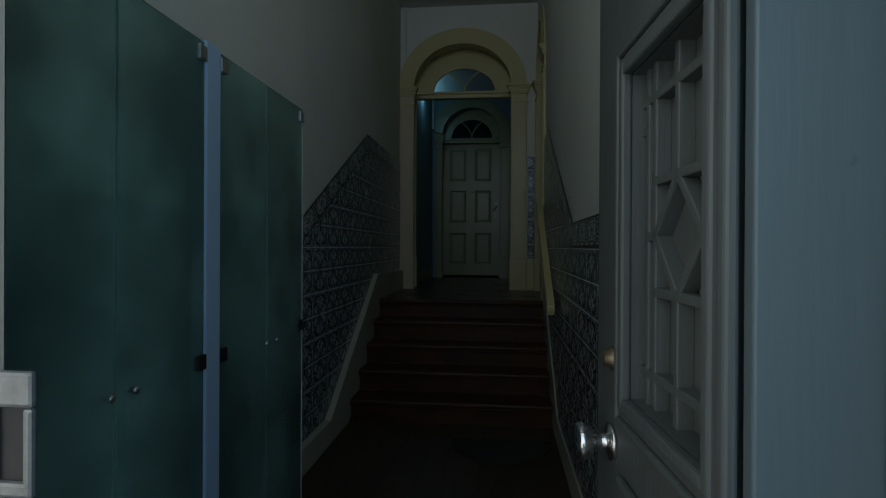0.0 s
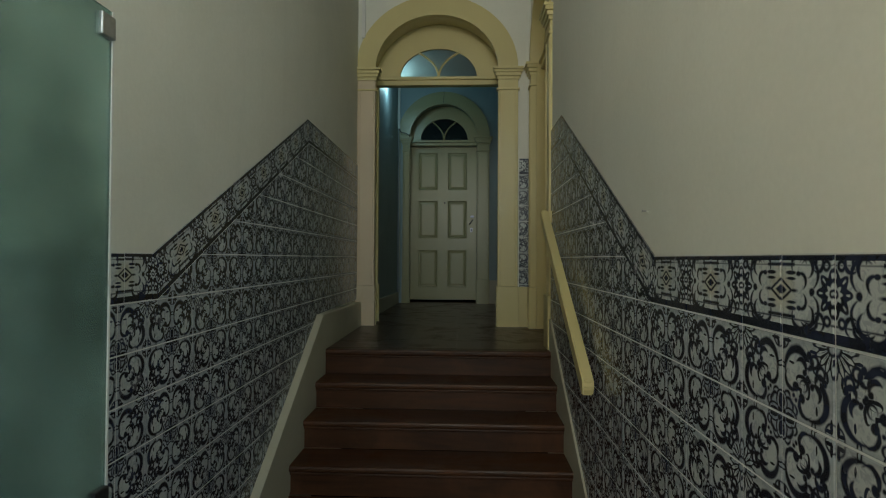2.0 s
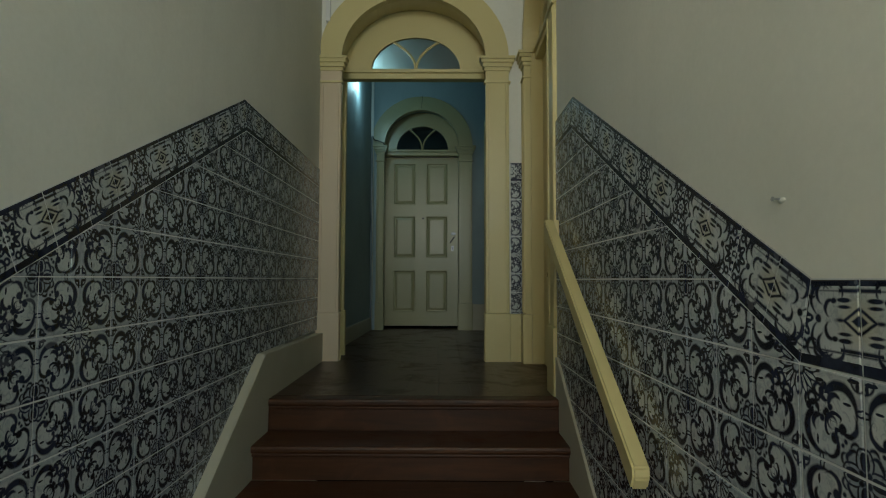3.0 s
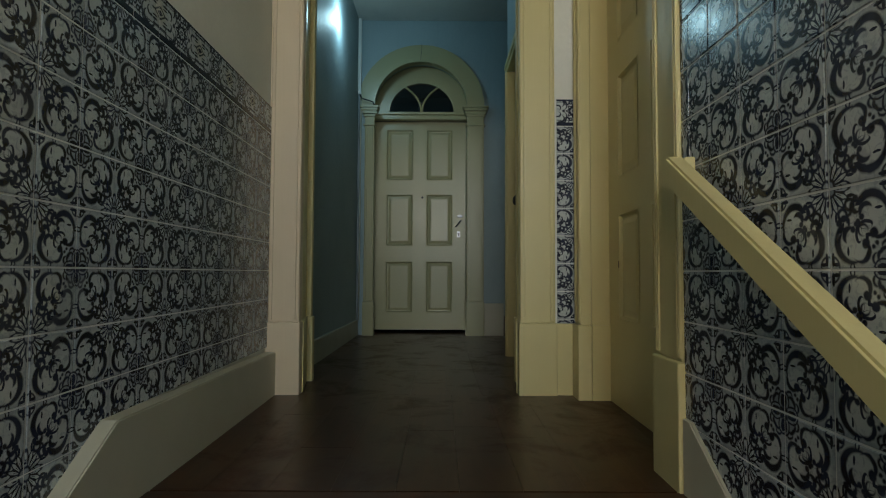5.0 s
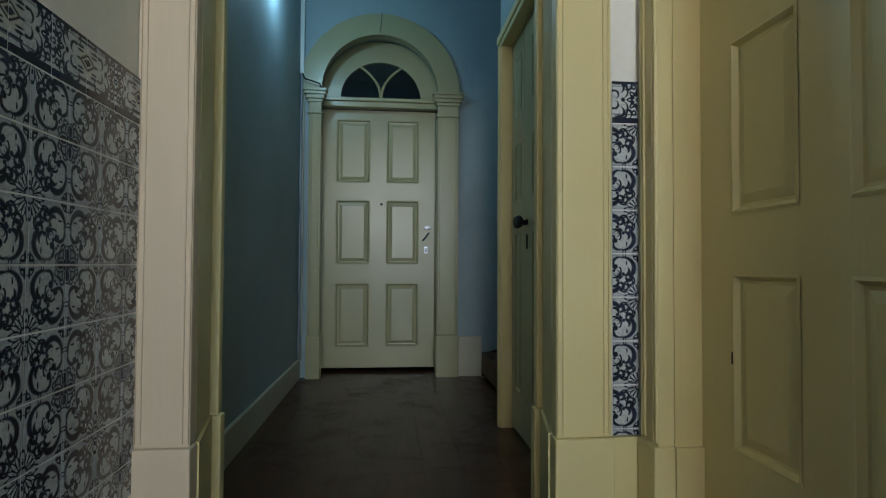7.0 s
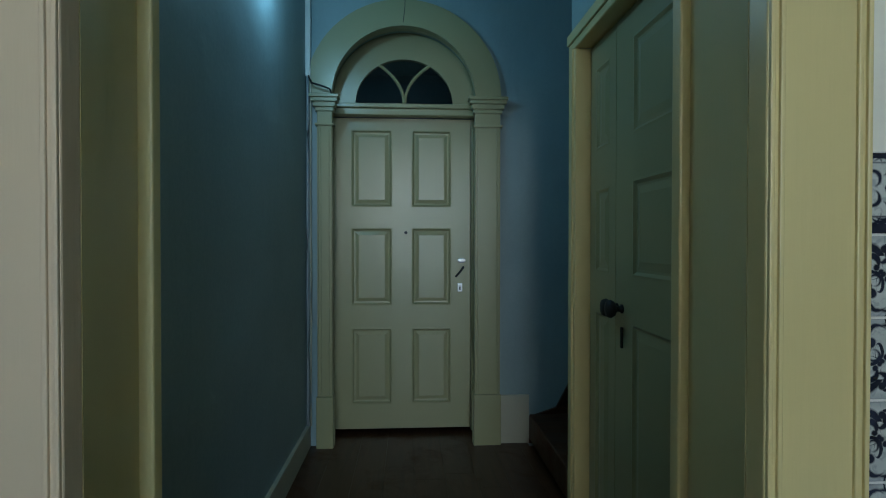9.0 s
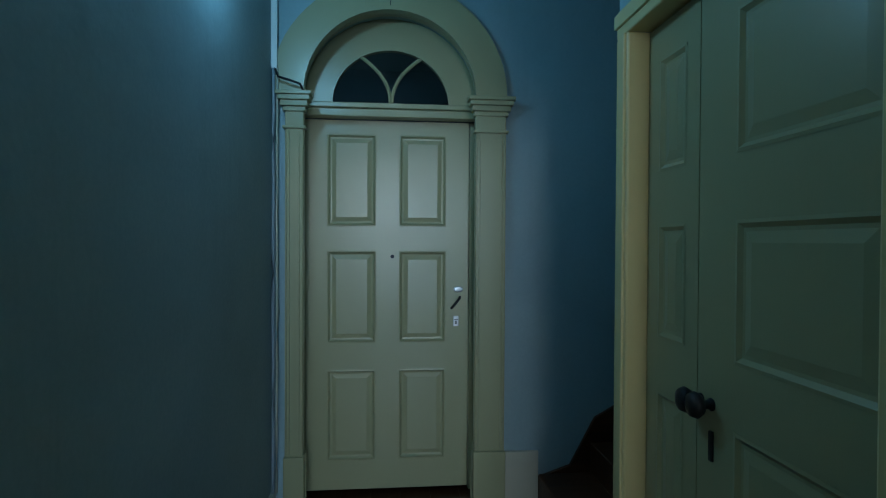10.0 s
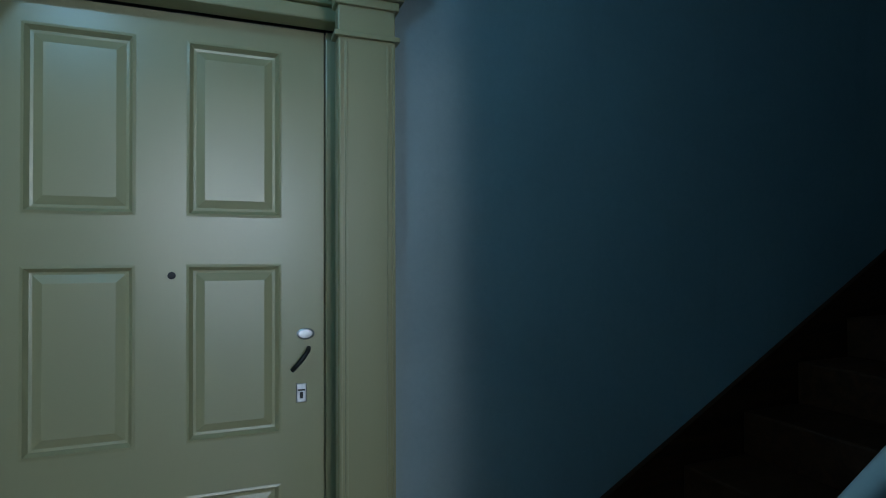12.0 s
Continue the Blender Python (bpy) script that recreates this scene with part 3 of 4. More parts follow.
SL = [(YFRONT, -0.618), (-2.66, -0.618), (-1.312, 0.223), (0.0, 0.20)]
SR = [(YFRONT, -0.62), (-2.50, -0.62), (-1.215, 0.195), (-1.171, 0.195)]
foot = [(0.0, -0.02), (-1.25, -0.02), (-1.25, -0.2), (-2.25, ZLOW), (YFRONT, ZLOW)]
skirting("baseboard_left", XL, XL + 0.052, SL, foot, "cream painted skirting board rising with the stairs")
skirting("baseboard_right", XR - 0.020, XR, SR, [(-1.171, -0.02), (-1.25, -0.02), (-1.25, -0.2), (-2.25, ZLOW), (YFRONT, ZLOW)], "cream painted skirting board rising with the stairs")
skirting("baseboard_hall", HL, HL + 0.022, [(0.40, 0.15), (2.74, 0.12)], [(2.74, -0.03), (0.40, -0.03)], "cream painted skirting board along the blue wall")

# ---- door surrounds ----
TURN = Matrix(((0, 1, 0, 0.835), (1, 0, 0, 0), (0, 0, 1, 0), (0, 0, 0, 1)))   # local x along y, local y towards +x
portal("arch_surround", "ochre painted arch surround with fanlight above the landing", Matrix.Identity(4), 0.045, 0.525, 2.2, 0.46, 0.156, 0.17, 0.34, 0.35, 0.055,
       M_CREAM, 2.145, 0.352, 0.265, True, 0.17, (-0.636, XR), M_DUSTY, M_ROSE)
portal("arch_surround", "cream painted arch surround of the landing's side door", TURN, DY, DHW, 2.2, 0.43, 0.17, 0.098, 0.34, 0.15, 0.0,
       M_CREAM, 2.145, 0.30, 0.23, False, 0.12, (-1.2, 0.02))
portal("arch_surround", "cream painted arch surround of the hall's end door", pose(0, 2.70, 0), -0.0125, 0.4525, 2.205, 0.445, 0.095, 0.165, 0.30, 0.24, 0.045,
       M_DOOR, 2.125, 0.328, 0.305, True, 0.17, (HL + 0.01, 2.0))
structure("baseboard_strip", made((0.742, 0.842, 0.006, 0.03, -0.02, 0.336), bevel=0.003), M_CREAM, "cream painted skirting under the tile strip", "skirting")
# frame posts of the arch
for x0, x1 in ((-0.538, -0.503), (0.600, 0.635)):
    fr = thing("door_post", "cream painted frame post inside the arch", "door frame", kind="structure")
    part("post", made((x0, x1, 0.335, 0.375, 0.34, 2.15), bevel=0.005), M_CREAM, fr)
    part("post_base", made((x0 - 0.01, x1 + 0.01, 0.33, 0.38, -0.02, 0.34), bevel=0.005), M_CREAM, fr)

# ---- doors ----
ROWS = ((0.19, 0.74), (0.88, 1.36), (1.52, 2.02))
door = thing("door_1", "closed cream painted six-panel door on the landing", "door", TURN @ pose(DY - DHW, 0.133, 0.0), "structure")
panelled_leaf("leaf", 2 * DHW, 2.15, 0.045, ((0.135, 0.372), (0.507, 0.750)), ((0.375, 0.838), (0.99, 1.447), (1.60, 2.02)), M_CREAM, door)
part("bolt_slot", made((0.744, 0.749, -0.006, 0.004, 0.600, 0.632), bevel=0.001), M_IRON, door, "dark bolt slot")
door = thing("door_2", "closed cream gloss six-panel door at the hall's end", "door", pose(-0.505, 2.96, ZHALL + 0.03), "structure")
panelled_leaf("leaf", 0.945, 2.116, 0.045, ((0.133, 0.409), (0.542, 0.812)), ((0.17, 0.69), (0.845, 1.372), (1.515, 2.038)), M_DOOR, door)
bm = lathe(bmesh.new(), [(0.022, 0.0), (0.022, 0.004), (0.016, 0.007), (0.005, 0.008)], pose(0.886, 0.0, 1.150, 90) @ Matrix.Diagonal((1.25, 0.8, 1, 1)))
part("keyhole_plate", bm, M_STEEL, door, "oval steel keyhole plate")
plate = part("lock_plate", made((0.857, 0.889, -0.006, 0.0, 0.935, 0.995), bevel=0.003), M_STEEL, door, "small steel lock plate")
part("keyway", made((0.868, 0.878, -0.0075, -0.0062, 0.948, 0.968), (0.862, 0.884, -0.0075, -0.0062, 0.972, 0.977)), M_IRON, plate)
bm = tube(bmesh.new(), [(0.896, -0.005, 1.105), (0.891, -0.028, 1.10), (0.876, -0.034, 1.08), (0.856, -0.03, 1.055), (0.843, -0.022, 1.04)], 0.0075)
part("handle", bm, M_IRON, door, "black iron pull handle", True)
bm = lathe(bmesh.new(), [(0.011, 0.0), (0.011, 0.005), (0.006, 0.006)], pose(0.503, 0.0, 1.340, 90))
part("peephole", bm, M_IRON, door, "dark round peephole")

part("door_stop", made((0.948, 0.988, -0.012, 0.045, -0.02, 2.116), bevel=0.004), M_DOOR, door)

# nail with a dab of filler on the corridor wall
nail = thing("wall_nail", "small nail in a dab of pale filler on the plaster wall", "nail")
part("filler", lathe(bmesh.new(), [(0.022, 0.0), (0.019, 0.002), (0.010, 0.004), (0.003, 0.005)], pose(XR, -3.02, 0.715, 0, -90) @ Matrix.Diagonal((0.25, 0.5, 1, 1)), 16), M_WALL, nail, "", True)
part("pin", lathe(bmesh.new(), [(0.002, 0.0), (0.002, 0.014), (0.004, 0.015), (0.004, 0.017)], pose(XR, -3.02, 0.717, 0, -90), 8), M_STEEL, nail)

# double door in the hall's right wall
TURN2 = Matrix(((0, 1, 0, HR), (1, 0, 0, 0), (0, 0, 1, 0), (0, 0, 0, 1)))
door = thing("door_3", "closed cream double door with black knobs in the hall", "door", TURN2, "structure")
# leaves darker than the casing: the low light here is put into their colour
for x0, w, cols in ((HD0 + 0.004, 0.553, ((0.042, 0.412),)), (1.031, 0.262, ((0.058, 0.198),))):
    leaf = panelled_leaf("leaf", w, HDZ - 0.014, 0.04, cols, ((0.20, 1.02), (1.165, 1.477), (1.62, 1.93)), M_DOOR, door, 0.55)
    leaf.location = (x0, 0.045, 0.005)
for y in (0.968, 1.012):
    bm = lathe(bmesh.new(), [(0.015, 0.0), (0.015, 0.004), (0.010, 0.008), (0.010, 0.020), (0.024, 0.028), (0.031, 0.040), (0.026, 0.052), (0.010, 0.057)], pose(y, 0.045, 1.06, 90))
    part("knob", bm, M_IRON, door, "round black knob", True)
part("key_plate", made((0.958, 0.972, 0.038, 0.046, 0.93, 1.00), bevel=0.003), M_IRON, door, "dark key plate")
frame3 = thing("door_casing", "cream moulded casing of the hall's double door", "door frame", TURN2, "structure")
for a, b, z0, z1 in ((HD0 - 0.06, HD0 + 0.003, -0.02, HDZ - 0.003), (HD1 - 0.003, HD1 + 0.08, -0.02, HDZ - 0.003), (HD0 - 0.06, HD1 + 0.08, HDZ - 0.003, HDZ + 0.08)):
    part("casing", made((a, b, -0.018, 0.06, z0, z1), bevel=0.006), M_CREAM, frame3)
    inner = (a + 0.012, b - 0.03, -0.026, -0.016, z0, z1) if z1 < HDZ else (a, b, -0.026, -0.016, z0 + 0.03, z1 - 0.012)
    part("casing_bead", made(inner, bevel=0.003), M_CREAM, frame3)

# ---- handrail of the corridor ----
rail = thing("handrail", "cream painted wooden handrail sloping down the tiled wall", "handrail")
ya, za, yb, zb = -1.235, 0.878, -2.49, 0.095
up = (za - zb) / (ya - yb)
bm = prism(bmesh.new(), [(ya, za), (ya, za - 0.075), (yb + 0.02, zb - 0.075 + 0.01), (yb, zb - 0.03), (yb, zb)], "x", 0.768, 0.814)
bmesh.ops.bevel(bm, geom=list(bm.edges), offset=0.006, segments=2, affect="EDGES")
part("rail", bm, M_CREAM, rail)
for f in (0.3, 0.85):
    y, z = ya + (yb - ya) * f, za + (zb - za) * f - 0.09
    part("bracket", tube(bmesh.new(), [(0.790, y, z + 0.03), (0.790, y, z), (0.81, y, z - 0.008), (XR, y, z - 0.008)], 0.006), M_STEEL, rail, "thin steel bracket", True)
part("rail_block", made((0.812, 0.838, ya - 0.02, ya + 0.05, za - 0.08, za - 0.005), bevel=0.004), M_CREAM, rail)

# ---- meter cupboard with frosted glass doors ----
GX, GZ = -0.37, 1.043
cup = thing("glass_cupboard", "frosted green glass cupboard doors along the tiled wall", "cupboard")
part("post", made((GX - 0.05, GX + 0.004, -4.440, -4.360, ZLOW, GZ + 0.01), bevel=0.004), M_POST, cup, "white upright post with the sky's blue put into its colour")
GLASS = []
for y0, y1 in ((-5.20, -4.815), (-4.808, -4.447), (-4.353, -4.021), (-4.014, -3.662)):
    leaf = part("glass_door", made((GX - 0.010, GX, y0, y1, ZLOW + 0.02, GZ), bevel=0.001), M_FROST, cup, "frosted green glass door")
    leaf.visible_shadow = False
    GLASS.append(leaf)
for (y, z), leaf in zip(((-4.852, 0.120), (-4.772, 0.119), (-4.060, 0.104), (-3.972, 0.102)), GLASS):
    part("knob", lathe(bmesh.new(), [(0.004, 0), (0.004, 0.012), (0.009, 0.014), (0.010, 0.022), (0.006, 0.026)], pose(GX, y, z, 0, 90), 14), M_CHROME, leaf, "small chrome knob", True)
for y, leaf in ((-4.462, GLASS[1]), (-4.340, GLASS[2]), (-3.680, GLASS[3])):
    for z in (0.118, GZ - 0.035):
        part("hinge", made((GX - 0.016, GX + 0.008, y - 0.02, y + 0.02, z - 0.022, z + 0.022), bevel=0.003), M_IRON if z < 0.5 else M_STEEL, leaf, "dark glass hinge")
part("edge_strip", made((GX - 0.013, GX + 0.002, -3.662, -3.656, ZLOW, GZ), bevel=0.001), M_WHITE, cup, "pale edge strip")

# ---- street door ----
hinge = pose(0.702, -5.455, ZLOW + 0.01, 0, 0, 94)
leafd = thing("street_door", "open grey-blue street door with a diamond grille", "door", hinge)
L0, LW, LHGT = 0.03, 0.525, 2.25
G0, G1, GB, GT = 0.055, 0.327, 0.982, 1.457      # grille opening
# the seen face is at local y = 0 and looks to local +y
bm = made((L0, G0, -0.04, 0, 0, LHGT), (G1, LW, -0.04, 0, 0, LHGT), (G0, G1, -0.04, 0, 0, GB), (G0, G1, -0.04, 0, GT, LHGT))
part("leaf", bm, M_LEAF, leafd)
bm = bmesh.new()
for e0, e1, out in ((0.0, 0.018, 0.016), (0.018, 0.034, 0.009), (0.034, 0.046, 0.014)):
    for a, b, c, d in ((G0 - e1, G0 - e0, GB - e1, GT + e1), (G1 + e0, G1 + e1, GB - e1, GT + e1), (G0 - e0, G1 + e0, GB - e1, GB - e0), (G0 - e0, G1 + e0, GT + e0, GT + e1)):
        box(bm, a, b, 0.0, out, c, d, bevel=0.004)
part("window_moulding", bm, M_LEAF, leafd)
part("back_plate", made((G0, G1, -0.0395, -0.0355, GB, GT)), M_LEAF, leafd, "dull grey back plate")
gc, gz = 0.197, (GB + GT) / 2


def bar(x0, z0, x1, z1, w=0.013):
    d = Vector((x1 - x0, 0, z1 - z0))
    bm = made((-w / 2, w / 2, -0.036, -0.014, -w * 0.3, d.length + w * 0.3), bevel=0.002)
    # keep the bar's depth along local y
    a = math.atan2(d.x, d.z)
    bmesh.ops.transform(bm, matrix=Matrix.Translation((x0, 0, z0)) @ Matrix.Rotation(a, 4, "Y"), verts=bm.verts)
    part("grille_bar", bm, M_LEAF, leafd)


DW, DH = 0.078, 0.076                              # half the diamond's width and height
for x in (0.085, gc - DW, gc + DW, 0.304):
    bar(x, GB, x, GT)
bar(gc, GB, gc, gz - DH)
bar(gc, gz + DH, gc, GT)
for z in (GB + 0.045, GT - 0.045):
    bar(G0, z, G1, z)
for z in (gz - DH, gz + DH):
    bar(gc - DW, z, gc + DW, z)
for x0, x1 in ((G0, gc - DW), (gc + DW, 0.304)):
    bar(x0, gz, x1, gz)
bar(0.304, GT - 0.085, G1, GT - 0.085)
for sx in (-1, 1):
    for sz in (-1, 1):
        bar(gc, gz + sz * DH, gc + sx * DW, gz)
part("lower_panel", made((0.11, 0.37, 0.0, 0.012, 0.2, 0.855), bevel=0.008), M_LEAF, leafd)
bm = lathe(bmesh.new(), [(0.030, 0.0), (0.030, 0.006), (0.014, 0.010), (0.013, 0.030), (0.026, 0.036), (0.032, 0.052), (0.028, 0.060), (0.012, 0.062)], pose(0.425, 0, 0.885, -90))
part("knob", bm, M_CHROME, leafd, "round chrome knob", True)
bm = lathe(bmesh.new(), [(0.020, 0.0), (0.020, 0.004), (0.014, 0.008), (0.012, 0.016), (0.006, 0.017)], pose(0.425, 0, 1.022, -90))
part("lock_cylinder", bm, M_BRASS, leafd, "brass lock cylinder", True)
jambr = thing("door_jamb", "grey-blue painted jamb of the street door", "door frame", kind="structure")
part("jamb", made((0.707, 0.848, -5.460, -5.438, ZLOW - 0.02, 1.558), bevel=0.003), M_GREY, jambr)
part("jamb_reveal", made((0.812, 0.849, -5.745, -5.462, ZLOW - 0.02, 1.558), bevel=0.003), M_GREY, jambr)
jambl = thing("door_jamb", "grey-blue painted fixed leaf with a steel lock keep", "door frame", kind="structure")
part("jamb", prism(bmesh.new(), [(-0.64, -5.53), (0.063, -5.53), (0.005, -5.47), (-0.64, -5.47)], "z", ZLOW - 0.02, 1.56), M_LEAF, jambl)
bm = made((0.056, 0.098, -5.539, -5.531, 0.315, 0.346), (0.056, 0.064, -5.539, -5.531, 0.244, 0.315), (0.088, 0.098, -5.539, -5.531, 0.244, 0.315), (0.056, 0.098, -5.539, -5.531, 0.238, 0.252), bevel=0.0035)
keep = part("keep_plate", bm, M_KEEP, jambl, "worn steel lock keep")
part("keep_recess", made((0.062, 0.090, -5.534, -5.5305, 0.248, 0.318)), M_IRON, keep)

head = thing("door_head", "grey-blue painted head of the street door", "door frame", kind="structure")
part("head", made((-0.64, 0.848, -5.74, -5.44, 1.56, 1.66), bevel=0.004), M_GREY, head)

# ---- mat at the foot of the stairs ----
bm = bmesh.new()
n = 40
ring = [(0.49 + 0.31 * math.cos(math.pi * i / n + math.pi), -2.50 + 0.35 * math.sin(math.pi * i / n + math.pi)) for i in range(n + 1)]
prism(bm, ring, "z", ZLOW, ZLOW + 0.014)
mat = tagged(part("door_mat", bm, M_MAT), "dark half-round mat at the foot of the stairs", "mat")

# ---- conduits ----
for m, (x, y, z0) in zip("ab", ((-0.585, 0.01, 2.47), (-0.612, 2.70, 2.32))):
    ob = thing("cable_conduit", "white plastic cable duct running down a corner", "conduit")
    part("duct", made((x - 0.017, x + 0.015, y - 0.015, y + 0.012, z0, ZCEIL - 0.002), bevel=0.003), M_WHITE, ob)
ob = thing("cable", "thin grey cables down the corner of the blue wall", "cable")
for dx, r in ((0.0, 0.009), (0.019, 0.006)):
    pts = [(-0.616 + dx + 0.0012 * math.sin(k * 0.5 + dx * 90), 2.69, 2.32 - k * 0.11) for k in range(21)]
    part("cable_run", tube(bmesh.new(), pts, r, 8), M_SKIRT if dx else M_CABLE, ob, "", True)
part("cable_loop", tube(bmesh.new(), [(-0.61, 2.69, 2.32), (-0.585, 2.66, 2.27), (-0.52, 2.655, 2.25), (-0.475, 2.66, 2.235), (-0.462, 2.68, 2.20)], 0.006, 8), M_IRON, ob, "dark cable end", True)

crack = tagged(part("wall_crack", tube(bmesh.new(), [(-0.02, 2.699, 2.655), (-0.016, 2.699, 2.70), (-0.008, 2.699, 2.76), (-0.006, 2.699, 2.83)], 0.0022, 5), M_IRON),
               "dark hairline crack above the end door's arch", "crack", kind="structure")

# ---- upper stairs seen beyond the hall ----
# the dark tread tone here also makes up for the corner being unlit
upper = thing("upper_stairs", "dark wooden stairs rising beside the blue wall", "stairs", kind="structure")
for k in range(12):
    x0, z1 = 0.80 + k * 0.29, (k + 1) * 0.163
    part("step", made((x0, x0 + 0.33, 1.70, YFAR - 0.024, z1 - 0.165, z1), bevel=0.008), M_TREAD, upper)
part("stringer", prism(bmesh.new(), [(0.80, -0.03), (0.80, 0.14), (0.98, 0.20), (1.12, 0.46), (3.9, 2.02), (3.9, -0.03)], "y", YFAR - 0.022, YFAR - 0.001), M_TREAD, upper, "dark stringer board")
part("wall_skirting", made((0.612, 0.80, YFAR - 0.022, YFAR, -0.03, 0.285), bevel=0.003), M_SKIRT, upper)
hr = thing("stair_handrail", "white painted curved handrail of the upper stairs", "handrail")
pts = [(0.85, 1.75, -0.02), (0.85, 1.75, 0.62), (0.853, 1.75, 0.75), (0.866, 1.75, 0.82), (0.892, 1.75, 0.875), (0.93, 1.75, 0.917), (1.0, 1.75, 0.962), (1.137, 1.75, 1.04), (3.0, 1.75, 2.10)]
part("rail", tube(bmesh.new(), pts, 0.022, 12), M_WHITE, hr, "", True)

# ---- floor boards ----


def boards(parent, x0, x1, y0, y1, z, width, material, end=None):
    x = x0
    rng = random.Random(5)
    while x < x1 - 1e-4:
        w = min(width, x1 - x)
        cut = rng.uniform(0.3, 0.7)
        ym = y0 + (y1 - y0) * cut
        for a, b in ((y0, ym - 0.0004), (ym + 0.0004, y1)):
            bm = made((x + 0.0005, x + w - 0.0005, a, b, -0.02, rng.uniform(-0.0006, 0.0)))
            if end is not None:
                for v in bm.verts:
                    v.co.z += end * max(0.0, v.co.y) / 2.7
            ob = part("board", bm, material, parent)
            ob.location.z = z
        x += width


floor_up = thing("floor", "dark brown polished floor boards of landing and hall", "floor", kind="structure")
boards(floor_up, XL, XR + 0.13, YEDGE + 0.10, 0.0, 0.0, 0.17, M_FLOOR)
boards(floor_up, HL, HR + 0.08, 0.0, 1.40, 0.0, 0.17, M_FLOOR, ZHALL)
boards(floor_up, HL, 0.79, 1.40, 3.02, 0.0, 0.17, M_FLOOR, ZHALL)
floor_low = thing("floor", "brown worn floor boards inside the street door", "floor", kind="structure")
boards(floor_low, XL, XR, YFRONT - 0.3, YEDGE - (STEPS - 1) * GO + 0.03, ZLOW, 0.16, M_LOWER)

# ---- wall tiles ----
T = 0.134


def clip_poly(poly, a, b, c):
    """Keeps the side a*s + b*z <= c of a convex polygon."""
    out = []
    for (s0, z0), (s1, z1) in zip(poly, poly[1:] + poly[:1]):
        d0, d1 = a * s0 + b * z0 - c, a * s1 + b * z1 - c
        if d0 <= 0:
            out.append((s0, z0))
        if d0 * d1 < 0:
            f = d0 / (d0 - d1)
            out.append((s0 + f * (s1 - s0), z0 + f * (z1 - z0)))
    return out


def area(poly):
    return 0.5 * sum(a[0] * b[1] - b[0] * a[1] for a, b in zip(poly, poly[1:] + poly[:1]))


def tile_geometry(poly, uvs, thick=0.006, cham=0.0016):
    """Vertices, faces and corner uvs of a chamfered tile in (s, z, out) space."""
    n = len(poly)
    cs, cz = sum(p[0] for p in poly) / n, sum(p[1] for p in poly) / n
    rings = [[(s, z, 0.0) for s, z in poly], [(s, z, thick - cham) for s, z in poly]]
    top = []
    for s, z in poly:
        d = math.hypot(s - cs, z - cz) or 1
        f = 1 - cham * 1.4 / d
        top.append((cs + (s - cs) * f, cz + (z - cz) * f, thick))
    rings.append(top)
    verts = [v for r in rings for v in r]
    faces = [[2 * n + i for i in range(n)]]
    for r in (0, 1):
        for i in range(n):
            j = (i + 1) % n
            faces.append([r * n + i, r * n + j, (r + 1) * n + j, (r + 1) * n + i])
    return verts, faces, [uvs[v % n] for f in faces for v in f]


def to_mesh(name, batches, orient, material, origin=(0.0, 0.0)):
    verts, faces, uv = [], [], []
    for v, f, u in batches:
        k = len(verts)
        verts += [orient(s - origin[0], z - origin[1], o) for s, z, o in v]
        faces += [[i + k for i in q] for q in f]
        uv += u
    me = bpy.data.meshes.new(name)
    me.from_pydata(verts, [], faces)
    me.materials.append(material)
    layer = me.uv_layers.new(name="UVMap")
    layer.data.foreach_set("uv", [c for p in uv for c in p])
    bm = bmesh.new()
    bm.from_mesh(me)
    bmesh.ops.recalc_face_normals(bm, faces=bm.faces)
    bm.to_mesh(me)
    bm.free()
    return me


class Tiling:
    def __init__(self, root, orient, base):
        self.root, self.orient, self.base = root, orient, Vector(base)
        self.shared, self.rest, self.bed, self.count = {}, {M_TILE: [], M_BORDER: []}, [], 0

    def lay(self, poly, uvs, material, key=None, single=True):
        if area(poly) < 0:
            poly, uvs = poly[::-1], uvs[::-1]
        self.bed.append(poly)
        n = len(poly)
        cs, cz = sum(p[0] for p in poly) / n, sum(p[1] for p in poly) / n
        small = [(cs + (s - cs) * (1 - 0.0042 / T), cz + (z - cz) * (1 - 0.0042 / T)) for s, z in poly]
        if not single or self.count >= 300:
            self.rest[material].append(tile_geometry(small, uvs))
            return
        self.count += 1
        me = self.shared.get(key) if key else None
        if me is None:
            me = to_mesh("tile", [tile_geometry(small, uvs)], self.orient, material, (cs, cz))
            if key:
                self.shared[key] = me
        ob = new("tile", me)
        ob.parent = self.root
        rng = random.Random(self.count)
        ob.location = self.base + Vector(self.orient(cs, cz, 0.004 + rng.uniform(-0.0004, 0.0004)))

    def close(self):
        for material, batches in self.rest.items():
            if batches:
                ob = new("tile_field", to_mesh("tile_field", batches, self.orient, material))
                ob.parent, ob.location = self.root, self.base + Vector(self.orient(0, 0, 0.004))
                tagged(ob, kind="stuff")
        bm = bmesh.new()
        for poly in self.bed:
            bm.faces.new([bm.verts.new(self.orient(s, z, 0.0075)) for s, z in poly])
        ob = part("grout", bm, M_GROUT, self.root)
        ob.location = self.base


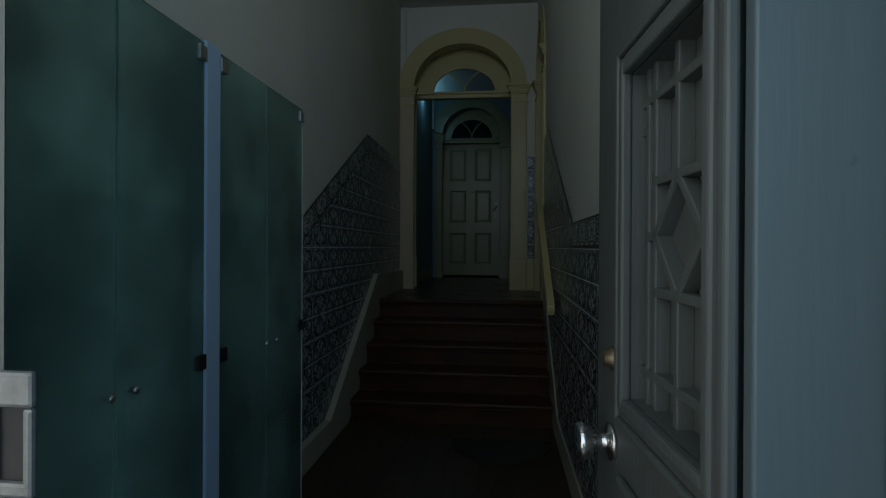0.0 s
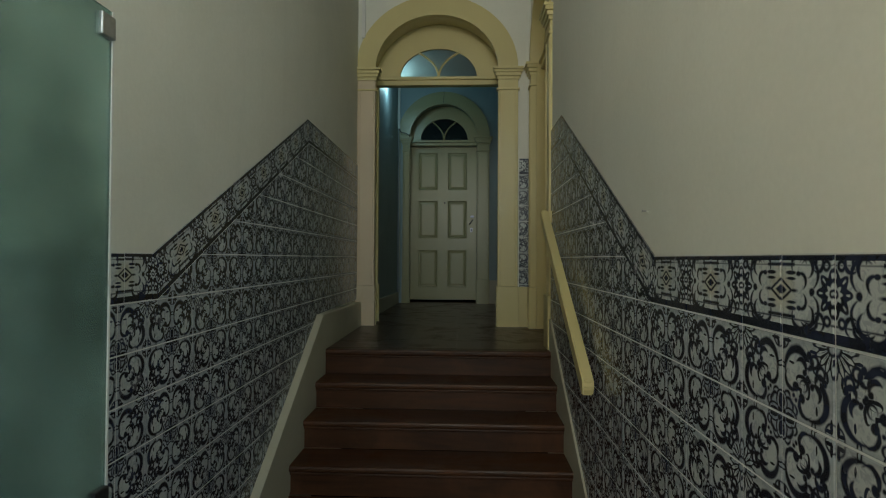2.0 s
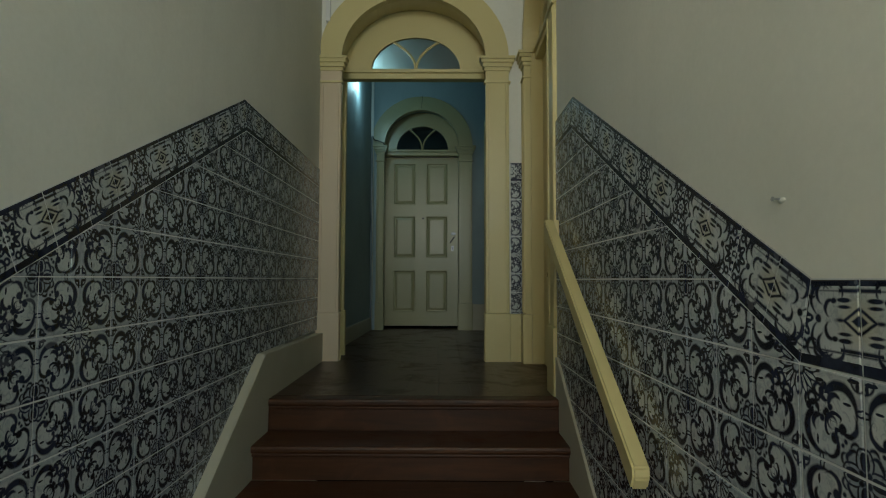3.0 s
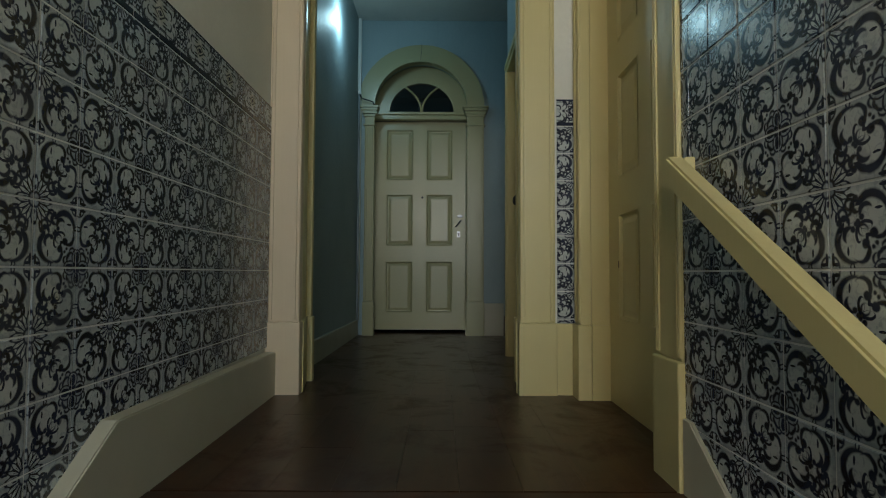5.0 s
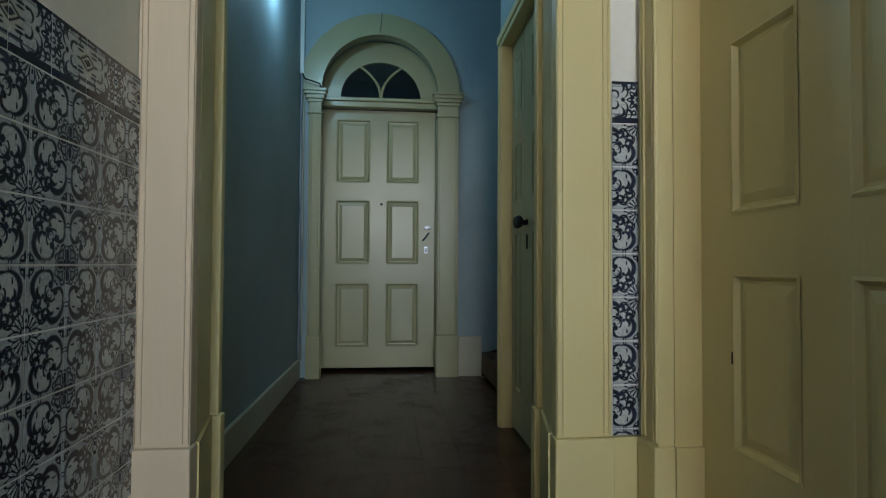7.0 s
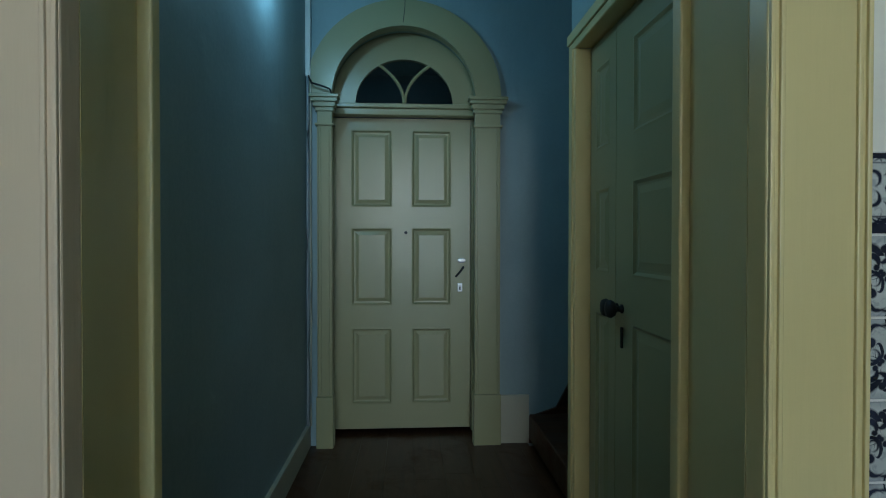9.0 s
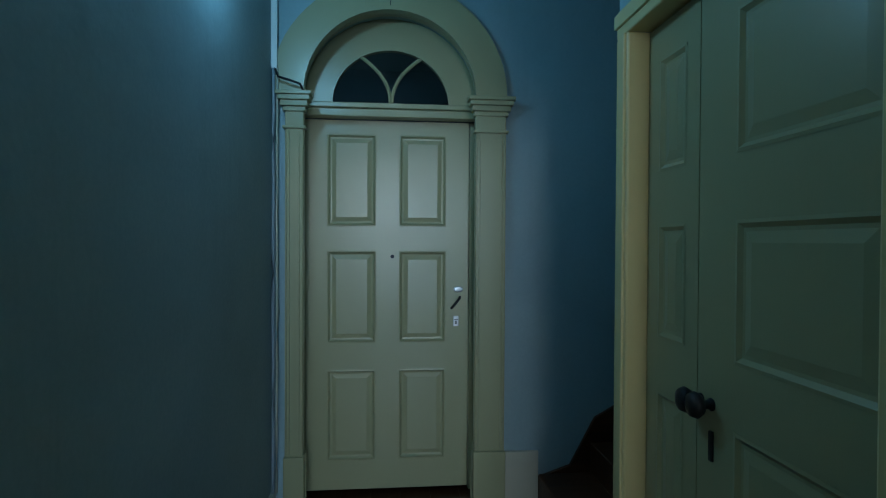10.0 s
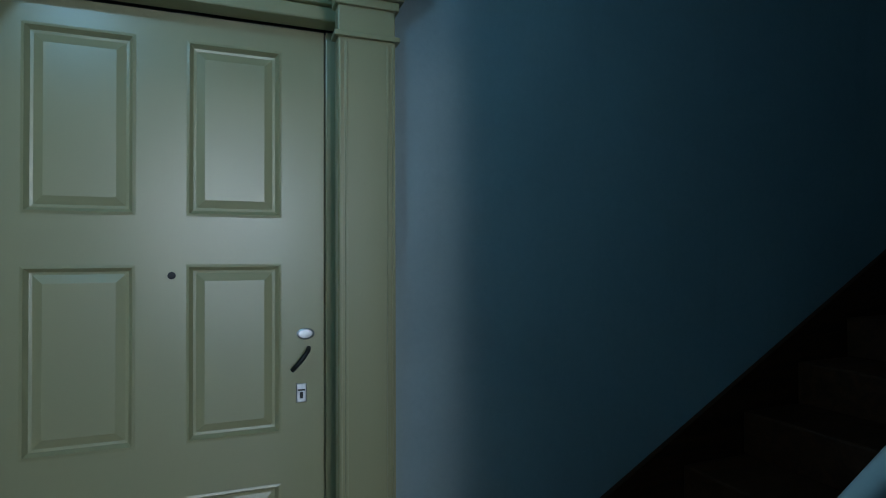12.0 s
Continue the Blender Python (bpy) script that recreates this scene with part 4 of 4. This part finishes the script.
def tiled_wall(name, label, orient, base, bend, peak, end, start, sk, near, flower, shifts):
    """Scroll tiles under a flower border whose top runs flat, rises from bend to peak and runs flat to end. sk: the skirting's (bend, top) points;
    flower: where a joint carries the field's flower; shifts: how far the border's tiles start along each run."""
    root = thing(name, label, "tiles", kind="structure")
    t = Tiling(root, orient, base)
    (sb, zb_), (sp, zp) = bend, peak
    ang = math.atan2(zp - zb_, sp - sb)
    c, s_ = math.cos(ang), math.sin(ang)
    # the border's lower line is one tile below its top
    lo0, lo2 = zb_ - T, zp - T
    # the slope's lower line: normal (-s, c)
    off = -s_ * sb + c * zb_ - T
    sb2 = (c * lo0 - off) / s_
    sp2 = (c * lo2 - off) / s_
    k0, k1 = sk
    m = (k1[1] - k0[1]) / (k1[0] - k0[0])
    s = flower + math.ceil((end - flower) / T) * T
    cuts = (sb2, k0[0], k1[0])
    while s > start:
        z_top = lo2 + T
        zr = lo0 + math.ceil((z_top - lo0) / T) * T
        while zr > k0[1] - T:
            sa, se = max(s - T, start), min(s, end)
            cell = [(sa, zr - T), (se, zr - T), (se, zr), (sa, zr)]
            pieces = [cell]
            for cut in cuts:
                nxt = []
                for q in pieces:
                    a = [p[0] for p in q]
                    if min(a) < cut - 0.004 and max(a) > cut + 0.004:
                        nxt += [clip_poly(q, 1, 0, cut), clip_poly(q, -1, 0, -cut)]
                    else:
                        nxt.append(q)
                pieces = nxt
            for q in pieces:
                mid = sum(p[0] for p in q) / len(q)
                if mid < sb2:
                    q = clip_poly(q, 0, 1, lo0)
                else:
                    q = clip_poly(q, -s_, c, off)
                    q = clip_poly(q, 0, 1, lo2) if len(q) > 2 else q
                if len(q) > 2:
                    if mid < k0[0]:
                        q = clip_poly(q, 0, -1, -k0[1])
                    elif mid < k1[0]:
                        q = clip_poly(q, m, -1, m * k0[0] - k0[1])
                    else:
                        q = clip_poly(q, 0, -1, -k1[1])
                if len(q) > 2 and abs(area(q)) > 2e-5:
                    ku, kv = round((s - flower) / T), round((zr - lo0) / T)
                    uvs = [((p[0] - s) / T + ku % 2 + 2, (p[1] - zr) / T + kv % 2 + 2) for p in q]
                    full = abs(abs(area(q)) - T * T) < 1e-6
                    t.lay(q, uvs, M_TILE, ("m", ku % 2, kv % 2) if full else None, near[0] < mid < near[1])
            zr -= T
        s -= T

    # border: flat, sloping and flat again, mitred at the bends
    def run(p0, p1, mitre0, mitre1, shift):
        d = math.hypot(p1[0] - p0[0], p1[1] - p0[1])
        ux, uz = (p1[0] - p0[0]) / d, (p1[1] - p0[1]) / d
        k = -3
        while k * T < d + 2 * T:
            quad = [(p0[0] + ux * l - uz * -w, p0[1] + uz * l + ux * -w) for l, w in (((k + shift) * T, T), ((k + 1 + shift) * T, T), ((k + 1 + shift) * T, 0), ((k + shift) * T, 0))]
            uv_of = lambda p: (((p[0] - p0[0]) * ux + (p[1] - p0[1]) * uz) / T - shift + 4, 1 + (-(p[0] - p0[0]) * uz + (p[1] - p0[1]) * ux) / T)
            q = quad
            for side in (mitre0, mitre1):
                if len(q) > 2:
                    q = clip_poly(q, *side)
            if len(q) > 2 and abs(area(q)) > 2e-5:
                mid = sum(p[0] for p in q) / len(q)
                full = abs(abs(area(q)) - T * T) < 1e-6
                t.lay(q, [(uv_of(p)[0], min(max(uv_of(p)[1], 0.004), 0.996)) for p in q], M_BORDER, ("b", k % 2, round(ux, 3)) if full else None, near[0] < mid < near[1])
            k += 1

    h = ang / 2
    ch, sh = math.cos(h), math.sin(h)
    keep = lambda p: (ch, sh, ch * p[0] + sh * p[1])         # left of the mitre
    drop = lambda p: (-ch, -sh, -ch * p[0] - sh * p[1])
    run((sb - 20 * T, zb_), (sb, zb_), (-1, 0, -start), keep((sb, zb_)), shifts[0])
    run((sb, zb_), (sp, zp), drop((sb, zb_)), keep((sp, zp)), shifts[1])
    run((sp, zp), (end, zp), drop((sp, zp)), (1, 0, end), shifts[2])
    t.close()
    return root


tiled_wall("wall_tiles_left", "blue and white scroll wall tiles with a flower border", lambda s, z, o: (o - SKEW * s, s, z), (xleft(0), 0, 0), (-3.135, 0.583), (-1.545, 1.375), 0.0, -5.2,
           ((-2.66, -0.618), (-1.312, 0.22)), (-3.9, 0.1), -0.482, (0.0, 0.1, 0.42))
tiled_wall("wall_tiles_right", "blue and white scroll wall tiles with a flower border", lambda s, z, o: (-o, s, z), (XR, 0, 0), (-3.10, 0.583), (-1.55, 1.39), -1.168, -5.2,
           ((-2.50, -0.62), (-1.215, 0.195)), (-5.2, 0.1), -4.405, (0.26, -0.4, 0.0))
# narrow strip beside the arch
strip = thing("wall_tiles_strip", "narrow strip of blue and white wall tiles beside the arch", "tiles", kind="structure")
ts = Tiling(strip, lambda s, z, o: (s, -o, z), (0, 0.03, 0))
zz = 1.428 - T
x0s, x1s = 0.752, 0.838
ts.lay([(x0s, zz), (x1s, zz), (x1s, zz + T), (x0s, zz + T)], [(1.36, 0.004), (2.0, 0.004), (2.0, 0.996), (1.36, 0.996)], M_BORDER)
k = 0
while zz > 0.345:
    z0 = max(zz - T, 0.338)
    ts.lay([(x0s, z0), (x1s, z0), (x1s, zz), (x0s, zz)], [(1.36, k % 2 + 2 - (zz - z0) / T), (2.0, k % 2 + 2 - (zz - z0) / T), (2.0, k % 2 + 2), (1.36, k % 2 + 2)], M_TILE)
    zz -= T
    k += 1
ts.close()
